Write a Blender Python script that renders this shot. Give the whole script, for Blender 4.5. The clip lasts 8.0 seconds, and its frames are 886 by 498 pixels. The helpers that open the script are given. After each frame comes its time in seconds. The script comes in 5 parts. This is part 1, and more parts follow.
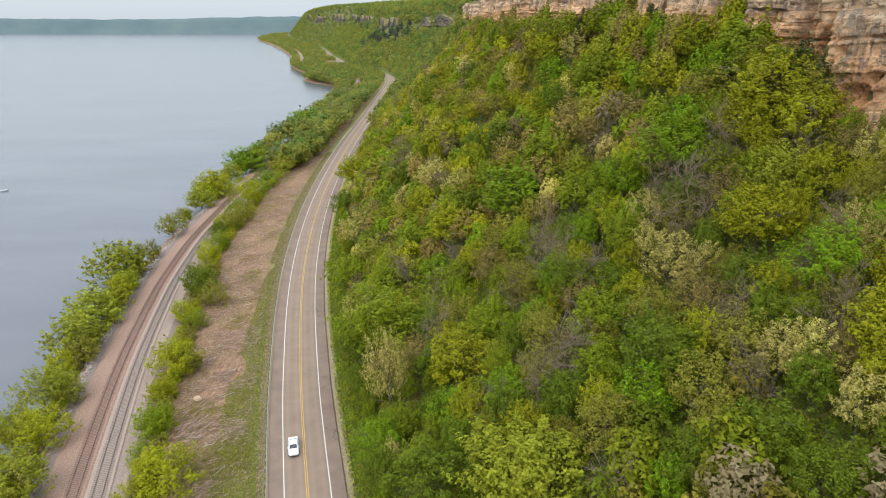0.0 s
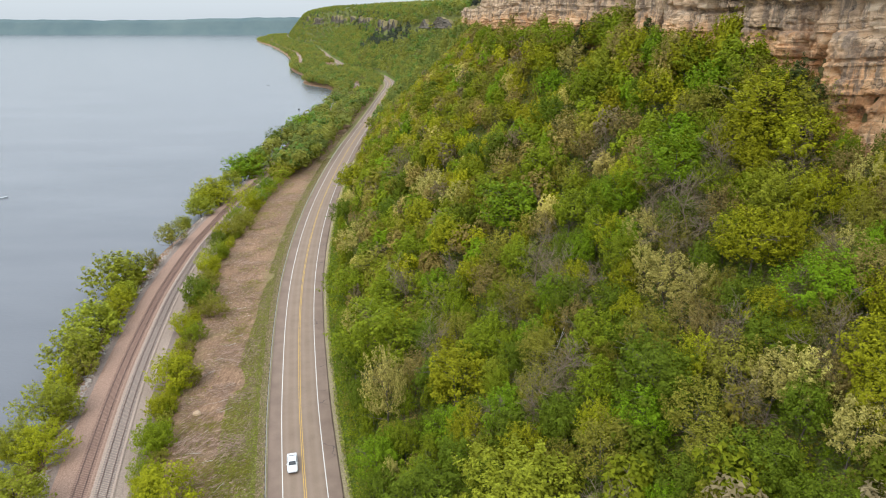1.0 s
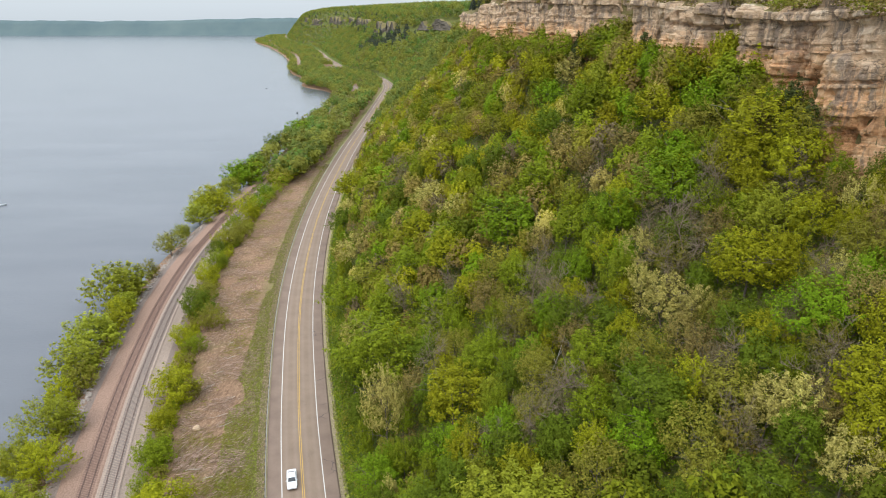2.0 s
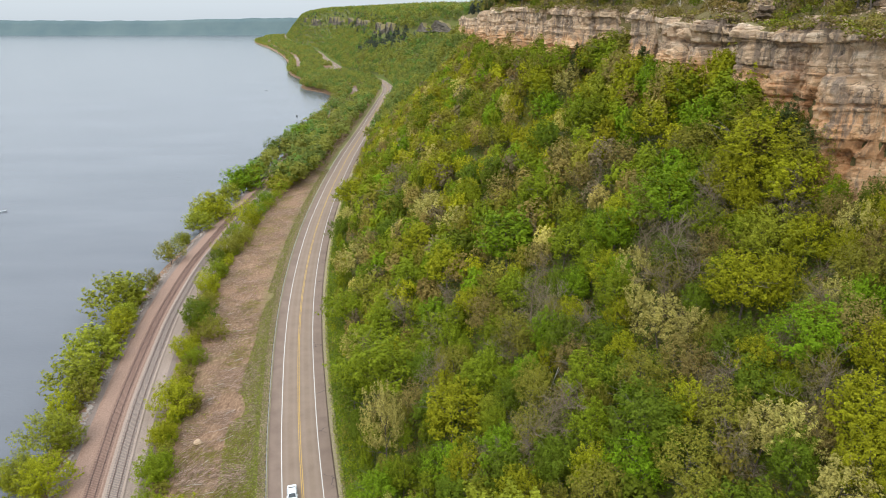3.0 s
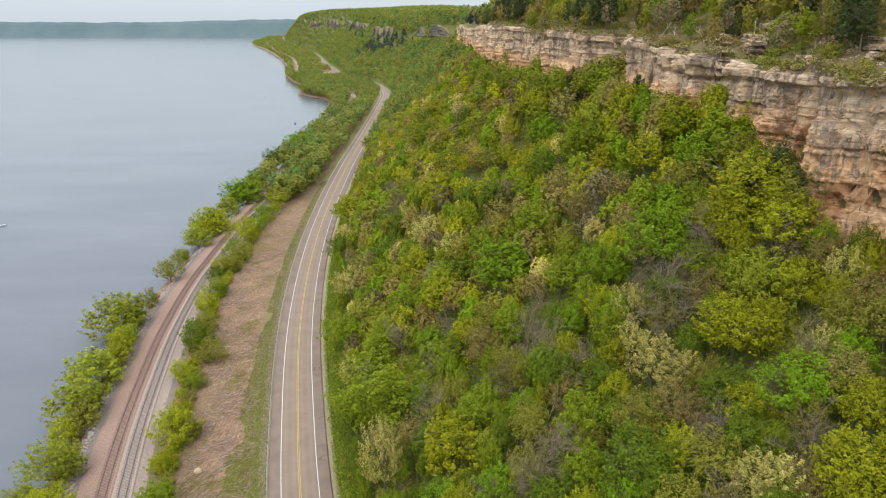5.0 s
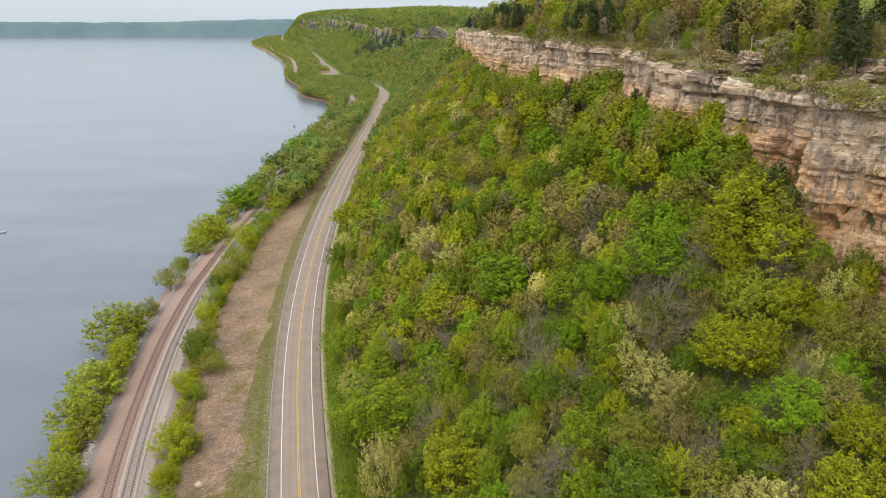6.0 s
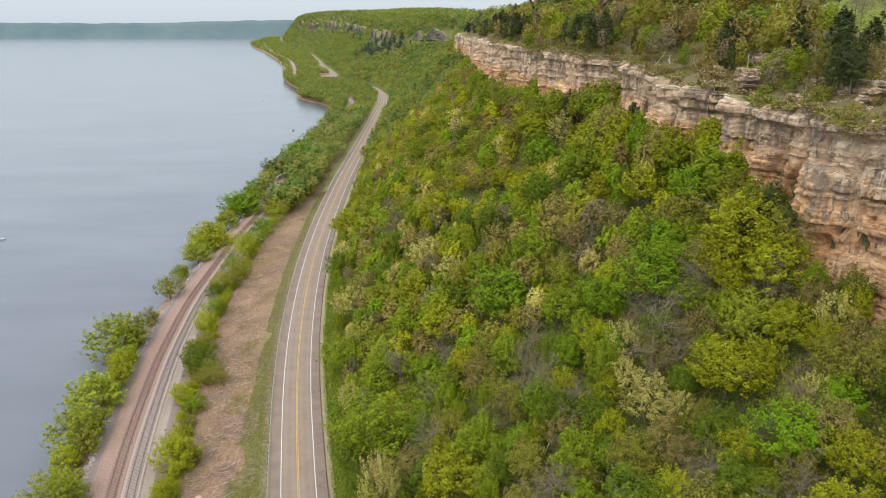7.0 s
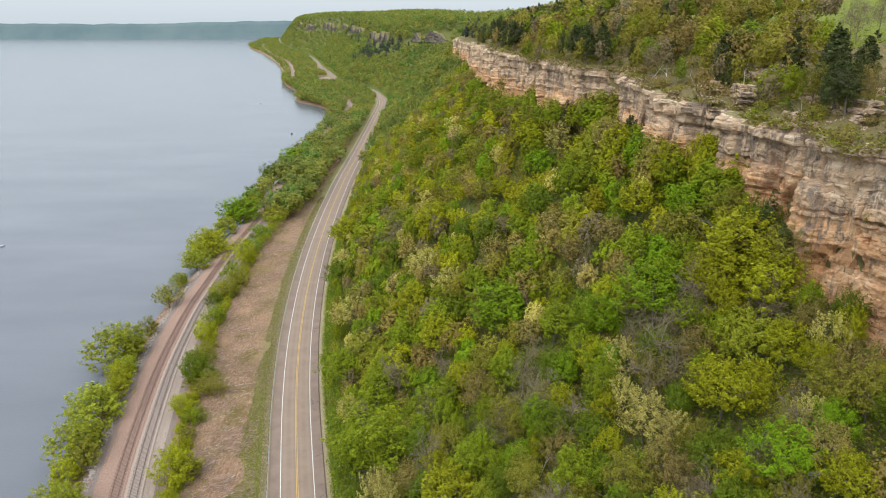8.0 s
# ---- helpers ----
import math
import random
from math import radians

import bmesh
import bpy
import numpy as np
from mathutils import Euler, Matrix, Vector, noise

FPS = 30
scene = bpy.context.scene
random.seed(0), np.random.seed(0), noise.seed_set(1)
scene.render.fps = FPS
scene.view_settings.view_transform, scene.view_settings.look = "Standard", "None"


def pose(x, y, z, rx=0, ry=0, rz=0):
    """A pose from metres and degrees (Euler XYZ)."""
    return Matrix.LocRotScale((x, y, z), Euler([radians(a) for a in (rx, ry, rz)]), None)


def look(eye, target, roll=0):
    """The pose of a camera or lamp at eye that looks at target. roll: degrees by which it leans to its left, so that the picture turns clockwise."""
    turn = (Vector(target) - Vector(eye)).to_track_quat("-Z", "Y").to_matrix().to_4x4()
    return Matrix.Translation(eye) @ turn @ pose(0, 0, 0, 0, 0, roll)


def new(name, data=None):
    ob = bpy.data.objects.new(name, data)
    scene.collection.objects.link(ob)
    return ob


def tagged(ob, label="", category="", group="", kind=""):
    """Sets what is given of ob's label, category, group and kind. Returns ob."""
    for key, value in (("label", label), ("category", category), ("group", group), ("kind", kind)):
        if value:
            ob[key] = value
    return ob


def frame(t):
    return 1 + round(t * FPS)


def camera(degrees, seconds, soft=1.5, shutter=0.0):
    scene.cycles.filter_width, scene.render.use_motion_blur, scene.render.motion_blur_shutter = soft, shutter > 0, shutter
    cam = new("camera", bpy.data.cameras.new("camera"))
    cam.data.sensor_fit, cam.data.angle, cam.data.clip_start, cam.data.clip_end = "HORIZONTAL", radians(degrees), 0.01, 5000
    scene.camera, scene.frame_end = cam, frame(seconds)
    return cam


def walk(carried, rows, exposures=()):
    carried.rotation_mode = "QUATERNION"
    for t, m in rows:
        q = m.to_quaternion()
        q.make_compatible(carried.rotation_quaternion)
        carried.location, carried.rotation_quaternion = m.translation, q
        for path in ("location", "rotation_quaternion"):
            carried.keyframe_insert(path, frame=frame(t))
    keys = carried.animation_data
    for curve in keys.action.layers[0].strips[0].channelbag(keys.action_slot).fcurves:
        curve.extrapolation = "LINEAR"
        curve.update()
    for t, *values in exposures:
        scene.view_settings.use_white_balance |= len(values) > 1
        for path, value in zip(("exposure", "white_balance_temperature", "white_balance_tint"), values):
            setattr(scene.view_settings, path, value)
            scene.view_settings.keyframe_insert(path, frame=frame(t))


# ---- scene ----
cam = camera(70.9, 8.0, soft=1.05)
PATH = [
    (0, (-0.258, -1.456, 70.766), (-0.278, 0.424, 70.085), -0.0),
    (0.5, (-0.164, -1.198, 72.25), (-0.181, 0.683, 71.57), -0.0),
    (1, (-0.096, -0.978, 73.818), (-0.113, 0.903, 73.138), -0.0),
    (1.5, (-0.044, -0.783, 75.337), (-0.059, 1.098, 74.658), -0.03),
    (3, (0.074, -0.421, 80.36), (0.063, 1.459, 79.679), -0.05),
    (3.5, (0.096, -0.222, 81.922), (0.086, 1.658, 81.242), -0.06),
    (4, (0.163, -0.073, 83.531), (0.155, 1.808, 82.851), -0.07),
    (4.5, (0.242, 0.116, 85.078), (0.235, 1.997, 84.399), -0.07),
    (6, (0.319, 0.551, 90.138), (0.316, 2.431, 89.457), -0.08),
    (6.5, (0.322, 0.711, 91.676), (0.321, 2.591, 90.995), -0.08),
    (7, (0.377, 0.903, 93.287), (0.377, 2.784, 92.607), -0.08),
    (7.5, (0.364, 1.061, 94.889), (0.366, 2.941, 94.209), -0.08),
    (8, (0.367, 1.272, 96.341), (0.372, 3.153, 95.662), -0.08),
]
walk(cam, [(t, look(eye, target, roll)) for t, eye, target, roll in PATH])

# ---- light ----
SUN_ELEV, SUN_ROT = 52.0, 215.0
world = bpy.data.worlds.new("sky")
world.use_nodes = True
scene.world = world
wn, wl = world.node_tree.nodes, world.node_tree.links
wn.clear()
sky = wn.new("ShaderNodeTexSky")
sky.sky_type, sky.sun_disc = "NISHITA", False
sky.sun_elevation, sky.sun_rotation = radians(SUN_ELEV), radians(SUN_ROT)
sky.air_density, sky.dust_density, sky.ozone_density = 1.0, 4.0, 1.0
cloud = wn.new("ShaderNodeMixRGB")
cloud.inputs["Fac"].default_value = 0.78
cloud.inputs["Color2"].default_value = (6.95, 7.75, 8.45, 1)
wl.new(sky.outputs["Color"], cloud.inputs["Color1"])
# an overcast dome: about three times as bright overhead as at the horizon
where = wn.new("ShaderNodeTexCoord")
axes = wn.new("ShaderNodeSeparateXYZ")
wl.new(where.outputs["Generated"], axes.inputs["Vector"])
height = wn.new("ShaderNodeMapRange")
height.inputs["From Min"].default_value, height.inputs["From Max"].default_value = 0.0, 1.0
height.inputs["To Min"].default_value, height.inputs["To Max"].default_value = 1.03, 3.05
wl.new(axes.outputs["Z"], height.inputs["Value"])
dome = wn.new("ShaderNodeVectorMath")
dome.operation = "SCALE"
wl.new(cloud.outputs["Color"], dome.inputs[0])
wl.new(height.outputs["Result"], dome.inputs["Scale"])
back = wn.new("ShaderNodeBackground")
back.inputs["Strength"].default_value = 0.11
wl.new(dome.outputs["Vector"], back.inputs["Color"])
wout = wn.new("ShaderNodeOutputWorld")
wl.new(back.outputs["Background"], wout.inputs["Surface"])
sun = new("sun", bpy.data.lights.new("sun", "SUN"))
sun.data.energy, sun.data.angle, sun.data.color = 0.9, radians(40), (1.0, 0.95, 0.86)
sun.rotation_euler = Euler((radians(90 - SUN_ELEV), 0, radians(180 - SUN_ROT)))
scene.view_settings.exposure = 0.0

# ---- materials ----


def rgb(c):
    return (c[0], c[1], c[2], 1.0)


class Nodes:
    """Short calls for a node material."""

    def __init__(self, name, rough=0.8, spec=0.3):
        self.mat = bpy.data.materials.new(name)
        self.mat.use_nodes = True
        self.t = self.mat.node_tree
        self.b = self.t.nodes["Principled BSDF"]
        self.b.inputs["Roughness"].default_value = rough
        self.b.inputs["Specular IOR Level"].default_value = spec

    def add(self, kind, **sockets):
        n = self.t.nodes.new(kind)
        for key, value in sockets.items():
            self.plug(value, n.inputs[key.replace("_", " ")])
        return n

    def plug(self, value, socket):
        if isinstance(value, bpy.types.NodeSocket):
            self.t.links.new(value, socket)
        elif isinstance(value, tuple) and socket.type == "RGBA":
            socket.default_value = rgb(value)
        else:
            socket.default_value = value

    def place(self):
        return self.add("ShaderNodeNewGeometry").outputs["Position"]

    def scaled(self, sx, sy, sz):
        m = self.add("ShaderNodeMapping", Vector=self.place())
        m.inputs["Scale"].default_value = (sx, sy, sz)
        return m.outputs["Vector"]

    def noise(self, scale, detail=4.0, rough=0.6, vec=None, distort=0.0):
        n = self.add("ShaderNodeTexNoise", Vector=vec if vec is not None else self.place(), Scale=scale, Detail=detail, Roughness=rough, Distortion=distort)
        return n.outputs["Fac"]

    def ramp(self, fac, *stops):
        n = self.add("ShaderNodeValToRGB", Fac=fac)
        e = n.color_ramp.elements
        while len(e) < len(stops):
            e.new(0.5)
        for el, (at, c) in zip(e, stops):
            el.position = at
            el.color = rgb(c) if isinstance(c, tuple) else (c, c, c, 1)
        return n.outputs["Color"]

    def mix(self, fac, a, b, kind="MIX"):
        n = self.t.nodes.new("ShaderNodeMixRGB")
        n.blend_type = kind
        for v, s in ((fac, "Fac"), (a, "Color1"), (b, "Color2")):
            self.plug(v, n.inputs[s])
        return n.outputs["Color"]

    def math(self, op, a, b=0.0):
        n = self.t.nodes.new("ShaderNodeMath")
        n.operation = op
        self.plug(a, n.inputs[0])
        self.plug(b, n.inputs[1])
        return n.outputs["Value"]

    def attr(self, name):
        n = self.t.nodes.new("ShaderNodeAttribute")
        n.attribute_name = name
        return n.outputs["Fac"]

    def bump(self, height, strength, distance):
        n = self.add("ShaderNodeBump", Strength=strength, Distance=distance, Height=height)
        self.t.links.new(n.outputs["Normal"], self.b.inputs["Normal"])

    def color(self, c):
        self.plug(c, self.b.inputs["Base Color"])
        return self.mat


def leaf_material(name, mid, range_=0.3, warm=0.0, contrast=0.3, tinted=False, clear=0.26):
    """Foliage: tint by leaf, by tree and by patch, and some light passing through."""
    n = Nodes(name, rough=0.65, spec=0.1)
    g = n.add("ShaderNodeNewGeometry")
    o = n.add("ShaderNodeObjectInfo")
    dark = tuple(v * (1 - range_) for v in mid)
    lite = (mid[0] * (1 + range_ * 1.15) + warm, mid[1] * (1 + range_ * 1.1) + warm, mid[2] * (1 + range_ * 1.6))
    c = n.ramp(g.outputs["Random Per Island"], (0.0, dark), (0.5, mid), (1.0, lite))
    patch = n.noise(0.35, 3.0, 0.6)
    h = n.t.nodes.new("ShaderNodeHueSaturation")
    n.plug(c, h.inputs["Color"])
    own = n.attr("tint") if tinted else n.math("ADD", n.math("MULTIPLY", o.outputs["Random"], 0.34), 0.86)
    n.plug(n.math("ADD", n.math("MULTIPLY", own, 0.03), 0.47), h.inputs["Hue"])
    value = n.math("ADD", n.math("MULTIPLY", patch, contrast), 1.0 - contrast / 2)
    n.plug(n.math("MULTIPLY", value, own), h.inputs["Value"])
    n.color(h.outputs["Color"])
    tr = n.add("ShaderNodeBsdfTranslucent", Color=h.outputs["Color"])
    mx = n.add("ShaderNodeMixShader", Fac=clear)
    n.t.links.new(n.b.outputs["BSDF"], mx.inputs[1])
    n.t.links.new(tr.outputs["BSDF"], mx.inputs[2])
    n.t.links.new(mx.outputs["Shader"], n.t.nodes["Material Output"].inputs["Surface"])
    return n.mat


def plain(name, a, b, scale, rough=0.7, spec=0.3, metal=0.0, bump=0.0):
    n = Nodes(name, rough, spec)
    f = n.noise(scale, 5.0, 0.65)
    n.b.inputs["Metallic"].default_value = metal
    if bump:
        n.bump(f, 0.6, bump)
    return n.color(n.ramp(f, (0.3, a), (0.7, b)))


def bark_material(name, a, b):
    n = Nodes(name, 0.9, 0.1)
    f = n.noise(6.0, 4.0, 0.7, n.scaled(1, 1, 0.2))
    return n.color(n.ramp(f, (0.3, a), (0.75, b)))


TINTS = {
    "green": (0.182, 0.224, 0.010), "deep": (0.112, 0.152, 0.009), "vivid": (0.158, 0.245, 0.008), "yellow": (0.272, 0.276, 0.010), "cream": (0.40, 0.352, 0.09), "lime": (0.252, 0.272, 0.02),
    "olive": (0.208, 0.196, 0.024), "brown": (0.235, 0.183, 0.05), "cedar": (0.08, 0.098, 0.028), "bare": (0.18, 0.147, 0.076),
}
LEAF = {k: leaf_material("leaf_" + k, c, 0.3) for k, c in TINTS.items()}
LEAF_MID = {k: leaf_material("mid_leaf_" + k, (c[0] * 1.18, c[1] * 1.12, c[2] * 1.1), 0.22, tinted=True, clear=0.3) for k, c in TINTS.items()}
# far foliage: distance haze painted in as extra blue in the base colour
LEAF_HAZED = {k: leaf_material("hazed_leaf_" + k, (c[0] * 0.98, c[1] * 0.98, c[2] * 1.3 + 0.034), 0.07, tinted=True, clear=0.42) for k, c in TINTS.items()}
STRAW = leaf_material("dead_straw", (0.37, 0.265, 0.185), 0.55)
BARK = bark_material("bark", (0.09, 0.075, 0.06), (0.2, 0.17, 0.14))
TWIG = bark_material("twig", (0.15, 0.113, 0.08), (0.28, 0.22, 0.16))
PALE_WOOD = bark_material("bleached_wood", (0.45, 0.41, 0.35), (0.65, 0.6, 0.53))


def ground_material():
    n = Nodes("ground_cover", 0.95, 0.1)
    d, rail = n.attr("road_offset"), n.attr("rail_offset")
    wob = n.math("MULTIPLY", n.math("SUBTRACT", n.noise(0.35, 4.0, 0.7), 0.5), 7.0)
    dd = n.math("ADD", d, wob)
    fine, mid, big = n.noise(7.0, 5.0, 0.75), n.noise(1.1, 5.0, 0.7), n.noise(0.09, 3.0, 0.6)
    litter = n.ramp(fine, (0.3, (0.085, 0.062, 0.034)), (0.55, (0.155, 0.115, 0.065)), (0.8, (0.26, 0.20, 0.115)))
    herb = n.ramp(fine, (0.3, (0.075, 0.105, 0.018)), (0.7, (0.155, 0.20, 0.04)))
    forest = n.mix(n.ramp(mid, (0.38, 0.0), (0.56, 1.0)), litter, herb)
    streak = n.noise(2.4, 6.0, 0.75, n.scaled(1.0, 0.35, 1.0), 0.8)
    straw = n.ramp(streak, (0.28, (0.12, 0.068, 0.042)), (0.5, (0.275, 0.168, 0.106)), (0.72, (0.52, 0.36, 0.235)))
    weeds = n.ramp(fine, (0.3, (0.11, 0.12, 0.03)), (0.7, (0.24, 0.24, 0.075)))
    clearing = n.mix(n.ramp(n.math("ADD", n.math("MULTIPLY", mid, 0.5), n.math("MULTIPLY", big, 0.5)), (0.5, 0.0), (0.72, 0.5)), straw, weeds)
    grass = n.ramp(n.noise(3.0, 5.0, 0.7), (0.3, (0.11, 0.135, 0.03)), (0.5, (0.175, 0.19, 0.055)), (0.7, (0.27, 0.245, 0.11)))
    verge = n.ramp(n.noise(4.0, 5.0, 0.7), (0.35, (0.22, 0.18, 0.10)), (0.65, (0.42, 0.35, 0.22)))
    field = n.ramp(n.noise(1.5, 5.0, 0.7), (0.3, (0.125, 0.15, 0.025)), (0.7, (0.20, 0.225, 0.045)))
    left = n.mix(n.ramp(n.math("DIVIDE", n.math("ADD", dd, 40.0), 40.0), (0.67, 0.0), (0.82, 1.0)), clearing, grass)
    left = n.mix(n.ramp(n.math("DIVIDE", n.math("ADD", n.math("ADD", d, n.math("MULTIPLY", wob, 0.25)), 20.0), 20.0), (0.60, 0.0), (0.66, 1.0)), left, verge)
    right = n.mix(n.ramp(n.math("DIVIDE", n.math("ADD", d, n.math("MULTIPLY", wob, 0.15)), 20.0), (0.375, 0.0), (0.40, 1.0)), verge, herb)
    right = n.mix(n.ramp(n.math("DIVIDE", dd, 30.0), (0.35, 0.0), (0.5, 1.0)), right, forest)
    dry = n.ramp(n.math("ADD", n.math("MULTIPLY", fine, 0.6), n.math("MULTIPLY", mid, 0.4)), (0.32, (0.085, 0.065, 0.03)), (0.5, (0.19, 0.15, 0.07)), (0.68, (0.34, 0.27, 0.14)))
    right = n.mix(n.math("MULTIPLY", n.attr("bluff_top"), 0.85), right, dry)
    top = n.attr("plateau")
    right = n.mix(n.ramp(n.math("ADD", top, n.math("MULTIPLY", wob, 0.01)), (0.8, 0.0), (0.95, 1.0)), right, field)
    c = n.mix(n.ramp(n.math("ADD", n.math("DIVIDE", d, 40.0), 0.5), (0.49, 0.0), (0.51, 1.0)), left, right)
    gravel = n.ramp(n.noise(5.0, 4.0, 0.8), (0.3, (0.16, 0.12, 0.10)), (0.7, (0.34, 0.27, 0.23)))
    near_rail = n.ramp(n.math("DIVIDE", n.math("ADD", n.math("ABSOLUTE", rail), n.math("MULTIPLY", wob, 0.3)), 20.0), (0.40, 1.0), (0.47, 0.0))
    c = n.mix(near_rail, c, gravel)
    n.bump(n.math("ADD", fine, n.math("MULTIPLY", streak, 0.6)), 0.9, 0.25)
    return n.color(c)


def road_material():
    n = Nodes("asphalt", 0.9, 0.25)
    d = n.attr("road_offset")
    grain, blot = n.noise(9.0, 4.0, 0.8), n.noise(0.25, 4.0, 0.6)
    lanes = n.ramp(n.math("ADD", n.math("MULTIPLY", grain, 0.5), n.math("MULTIPLY", blot, 0.5)), (0.35, (0.20, 0.142, 0.104)), (0.65, (0.27, 0.20, 0.147)))
    edge = n.ramp(n.math("ADD", n.math("MULTIPLY", grain, 0.4), n.math("MULTIPLY", blot, 0.6)), (0.35, (0.172, 0.122, 0.094)), (0.65, (0.245, 0.178, 0.137)))
    c = n.mix(n.ramp(n.math("DIVIDE", n.math("ABSOLUTE", d), 10.0), (0.375, 0.0), (0.40, 1.0)), lanes, edge)
    # worn wheel paths along both lanes
    wheel = n.math("ABSOLUTE", n.math("SUBTRACT", n.math("ABSOLUTE", n.math("SUBTRACT", n.math("ABSOLUTE", d), 1.85)), 0.85))
    c = n.mix(n.math("MULTIPLY", n.ramp(wheel, (0.1, 1.0), (0.55, 0.0)), 0.22), c, (0.32, 0.245, 0.195))
    bent = n.add("ShaderNodeTexNoise", Vector=n.place(), Scale=0.5, Detail=3.0)
    bent = n.mix(0.5, n.scaled(0.16, 0.22, 1.0), bent.outputs["Color"], "ADD")
    vor = n.add("ShaderNodeTexVoronoi", Vector=bent, Scale=1.0)
    vor.feature = "DISTANCE_TO_EDGE"
    crack = n.math("MULTIPLY", n.ramp(vor.outputs["Distance"], (0.006, 1.0), (0.014, 0.0)), n.math("MULTIPLY", n.ramp(n.noise(0.12, 2.0), (0.48, 0.0), (0.6, 0.8)), n.ramp(n.math("DIVIDE", d, 10.0), (0.3, 0.12), (0.4, 1.0))))
    c = n.mix(crack, c, (0.07, 0.06, 0.055))
    n.bump(grain, 0.4, 0.02)
    return n.color(c)


def water_material():
    n = Nodes("lake_water", 0.16, 0.5)
    n.b.inputs["IOR"].default_value = 1.33
    wave = n.noise(0.8, 5.0, 0.65, n.scaled(0.35, 1.0, 1.0), 0.4)
    big = n.noise(0.02, 3.0, 0.6, n.scaled(0.4, 1.0, 1.0))
    n.bump(n.math("ADD", wave, n.math("MULTIPLY", big, 0.6)), 0.26, 0.3)
    return n.color(n.ramp(big, (0.35, (0.115, 0.12, 0.135)), (0.65, (0.145, 0.15, 0.165))))


def rock_material(name="limestone", dull=1.0):
    n = Nodes(name, 0.92, 0.15)
    depth = n.attr("below_rim")
    bed = n.noise(1.0, 5.0, 0.65, n.scaled(0.12, 0.12, 1.0), 0.6)
    patch = n.noise(0.22, 5.0, 0.7)
    fine = n.noise(3.0, 6.0, 0.75)
    tan = n.ramp(n.math("ADD", n.math("MULTIPLY", bed, 0.5), n.math("MULTIPLY", patch, 0.5)), (0.36, (0.50, 0.275, 0.135)), (0.5, (0.74, 0.435, 0.23)), (0.63, (0.86, 0.62, 0.39)))
    cap = n.ramp(n.math("ADD", n.math("MULTIPLY", bed, 0.5), n.math("MULTIPLY", patch, 0.5)), (0.38, (0.40, 0.28, 0.185)), (0.5, (0.63, 0.45, 0.295)), (0.63, (0.80, 0.65, 0.48)))
    low = n.ramp(patch, (0.35, (0.40, 0.22, 0.115)), (0.5, (0.66, 0.385, 0.21)), (0.66, (0.80, 0.56, 0.36)))
    wob = n.math("MULTIPLY", n.math("SUBTRACT", patch, 0.5), 0.5)
    dw = n.math("ADD", depth, wob)
    c = n.mix(n.ramp(dw, (0.22, 0.0), (0.34, 1.0)), cap, tan)
    c = n.mix(n.ramp(dw, (0.6, 0.0), (0.8, 0.8)), c, low)
    # grey-black weathering that runs down the face
    streak = n.noise(0.5, 5.0, 0.7, n.scaled(1.0, 1.0, 0.14))
    high = n.ramp(dw, (0.25, 1.0), (0.5, 0.0))
    grey = n.math("MULTIPLY", n.ramp(n.math("ADD", streak, n.math("MULTIPLY", high, 0.06)), (0.53, 0.0), (0.60, 1.0)), n.ramp(n.math("ADD", n.noise(0.13, 3.0), n.math("MULTIPLY", high, 0.07)), (0.47, 0.0), (0.60, 0.85)))
    c = n.mix(grey, c, n.ramp(fine, (0.3, (0.17, 0.128, 0.10)), (0.7, (0.36, 0.285, 0.22))))
    rust = n.math("MULTIPLY", n.ramp(n.noise(0.35, 4.0, 0.7, n.scaled(1, 1, 0.5)), (0.60, 0.0), (0.68, 1.0)), n.ramp(dw, (0.3, 0.0), (0.5, 0.7)))
    c = n.mix(rust, c, (0.36, 0.15, 0.06))
    iron = n.math("MULTIPLY", n.attr("stain"), n.ramp(n.noise(0.9, 4.0, 0.7), (0.42, 0.1), (0.6, 0.9)))
    c = n.mix(iron, c, (0.36, 0.145, 0.055))
    c = n.mix(n.ramp(fine, (0.32, 0.34), (0.42, 0.0)), c, (0.24, 0.155, 0.095))
    # thin dark bedding seams
    seam = n.noise(1.0, 4.0, 0.75, n.scaled(0.09, 0.09, 2.6), 0.3)
    c = n.mix(n.ramp(seam, (0.34, 0.45), (0.42, 0.0)), c, (0.2, 0.13, 0.08))
    bent = n.add("ShaderNodeTexNoise", Vector=n.place(), Scale=0.8, Detail=4.0)
    bent = n.mix(1.0, n.scaled(0.24, 0.24, 0.85), bent.outputs["Color"], "ADD")
    joint = n.add("ShaderNodeTexVoronoi", Vector=bent, Scale=1.0)
    joint.feature = "DISTANCE_TO_EDGE"
    gap = n.math("MULTIPLY", n.ramp(joint.outputs["Distance"], (0.0, 1.0), (0.05, 0.0)), n.ramp(n.noise(0.3, 3.0), (0.46, 0.0), (0.62, 0.7)))
    c = n.mix(gap, c, (0.085, 0.065, 0.05))
    n.bump(n.math("SUBTRACT", n.math("ADD", n.math("ADD", fine, n.math("MULTIPLY", n.noise(1.1, 6.0, 0.8, n.scaled(1.0, 1.0, 3.0)), 1.2)), n.math("MULTIPLY", bed, 0.8)), n.math("MULTIPLY", gap, 0.8)), 0.85, 0.4)
    return n.color(c)


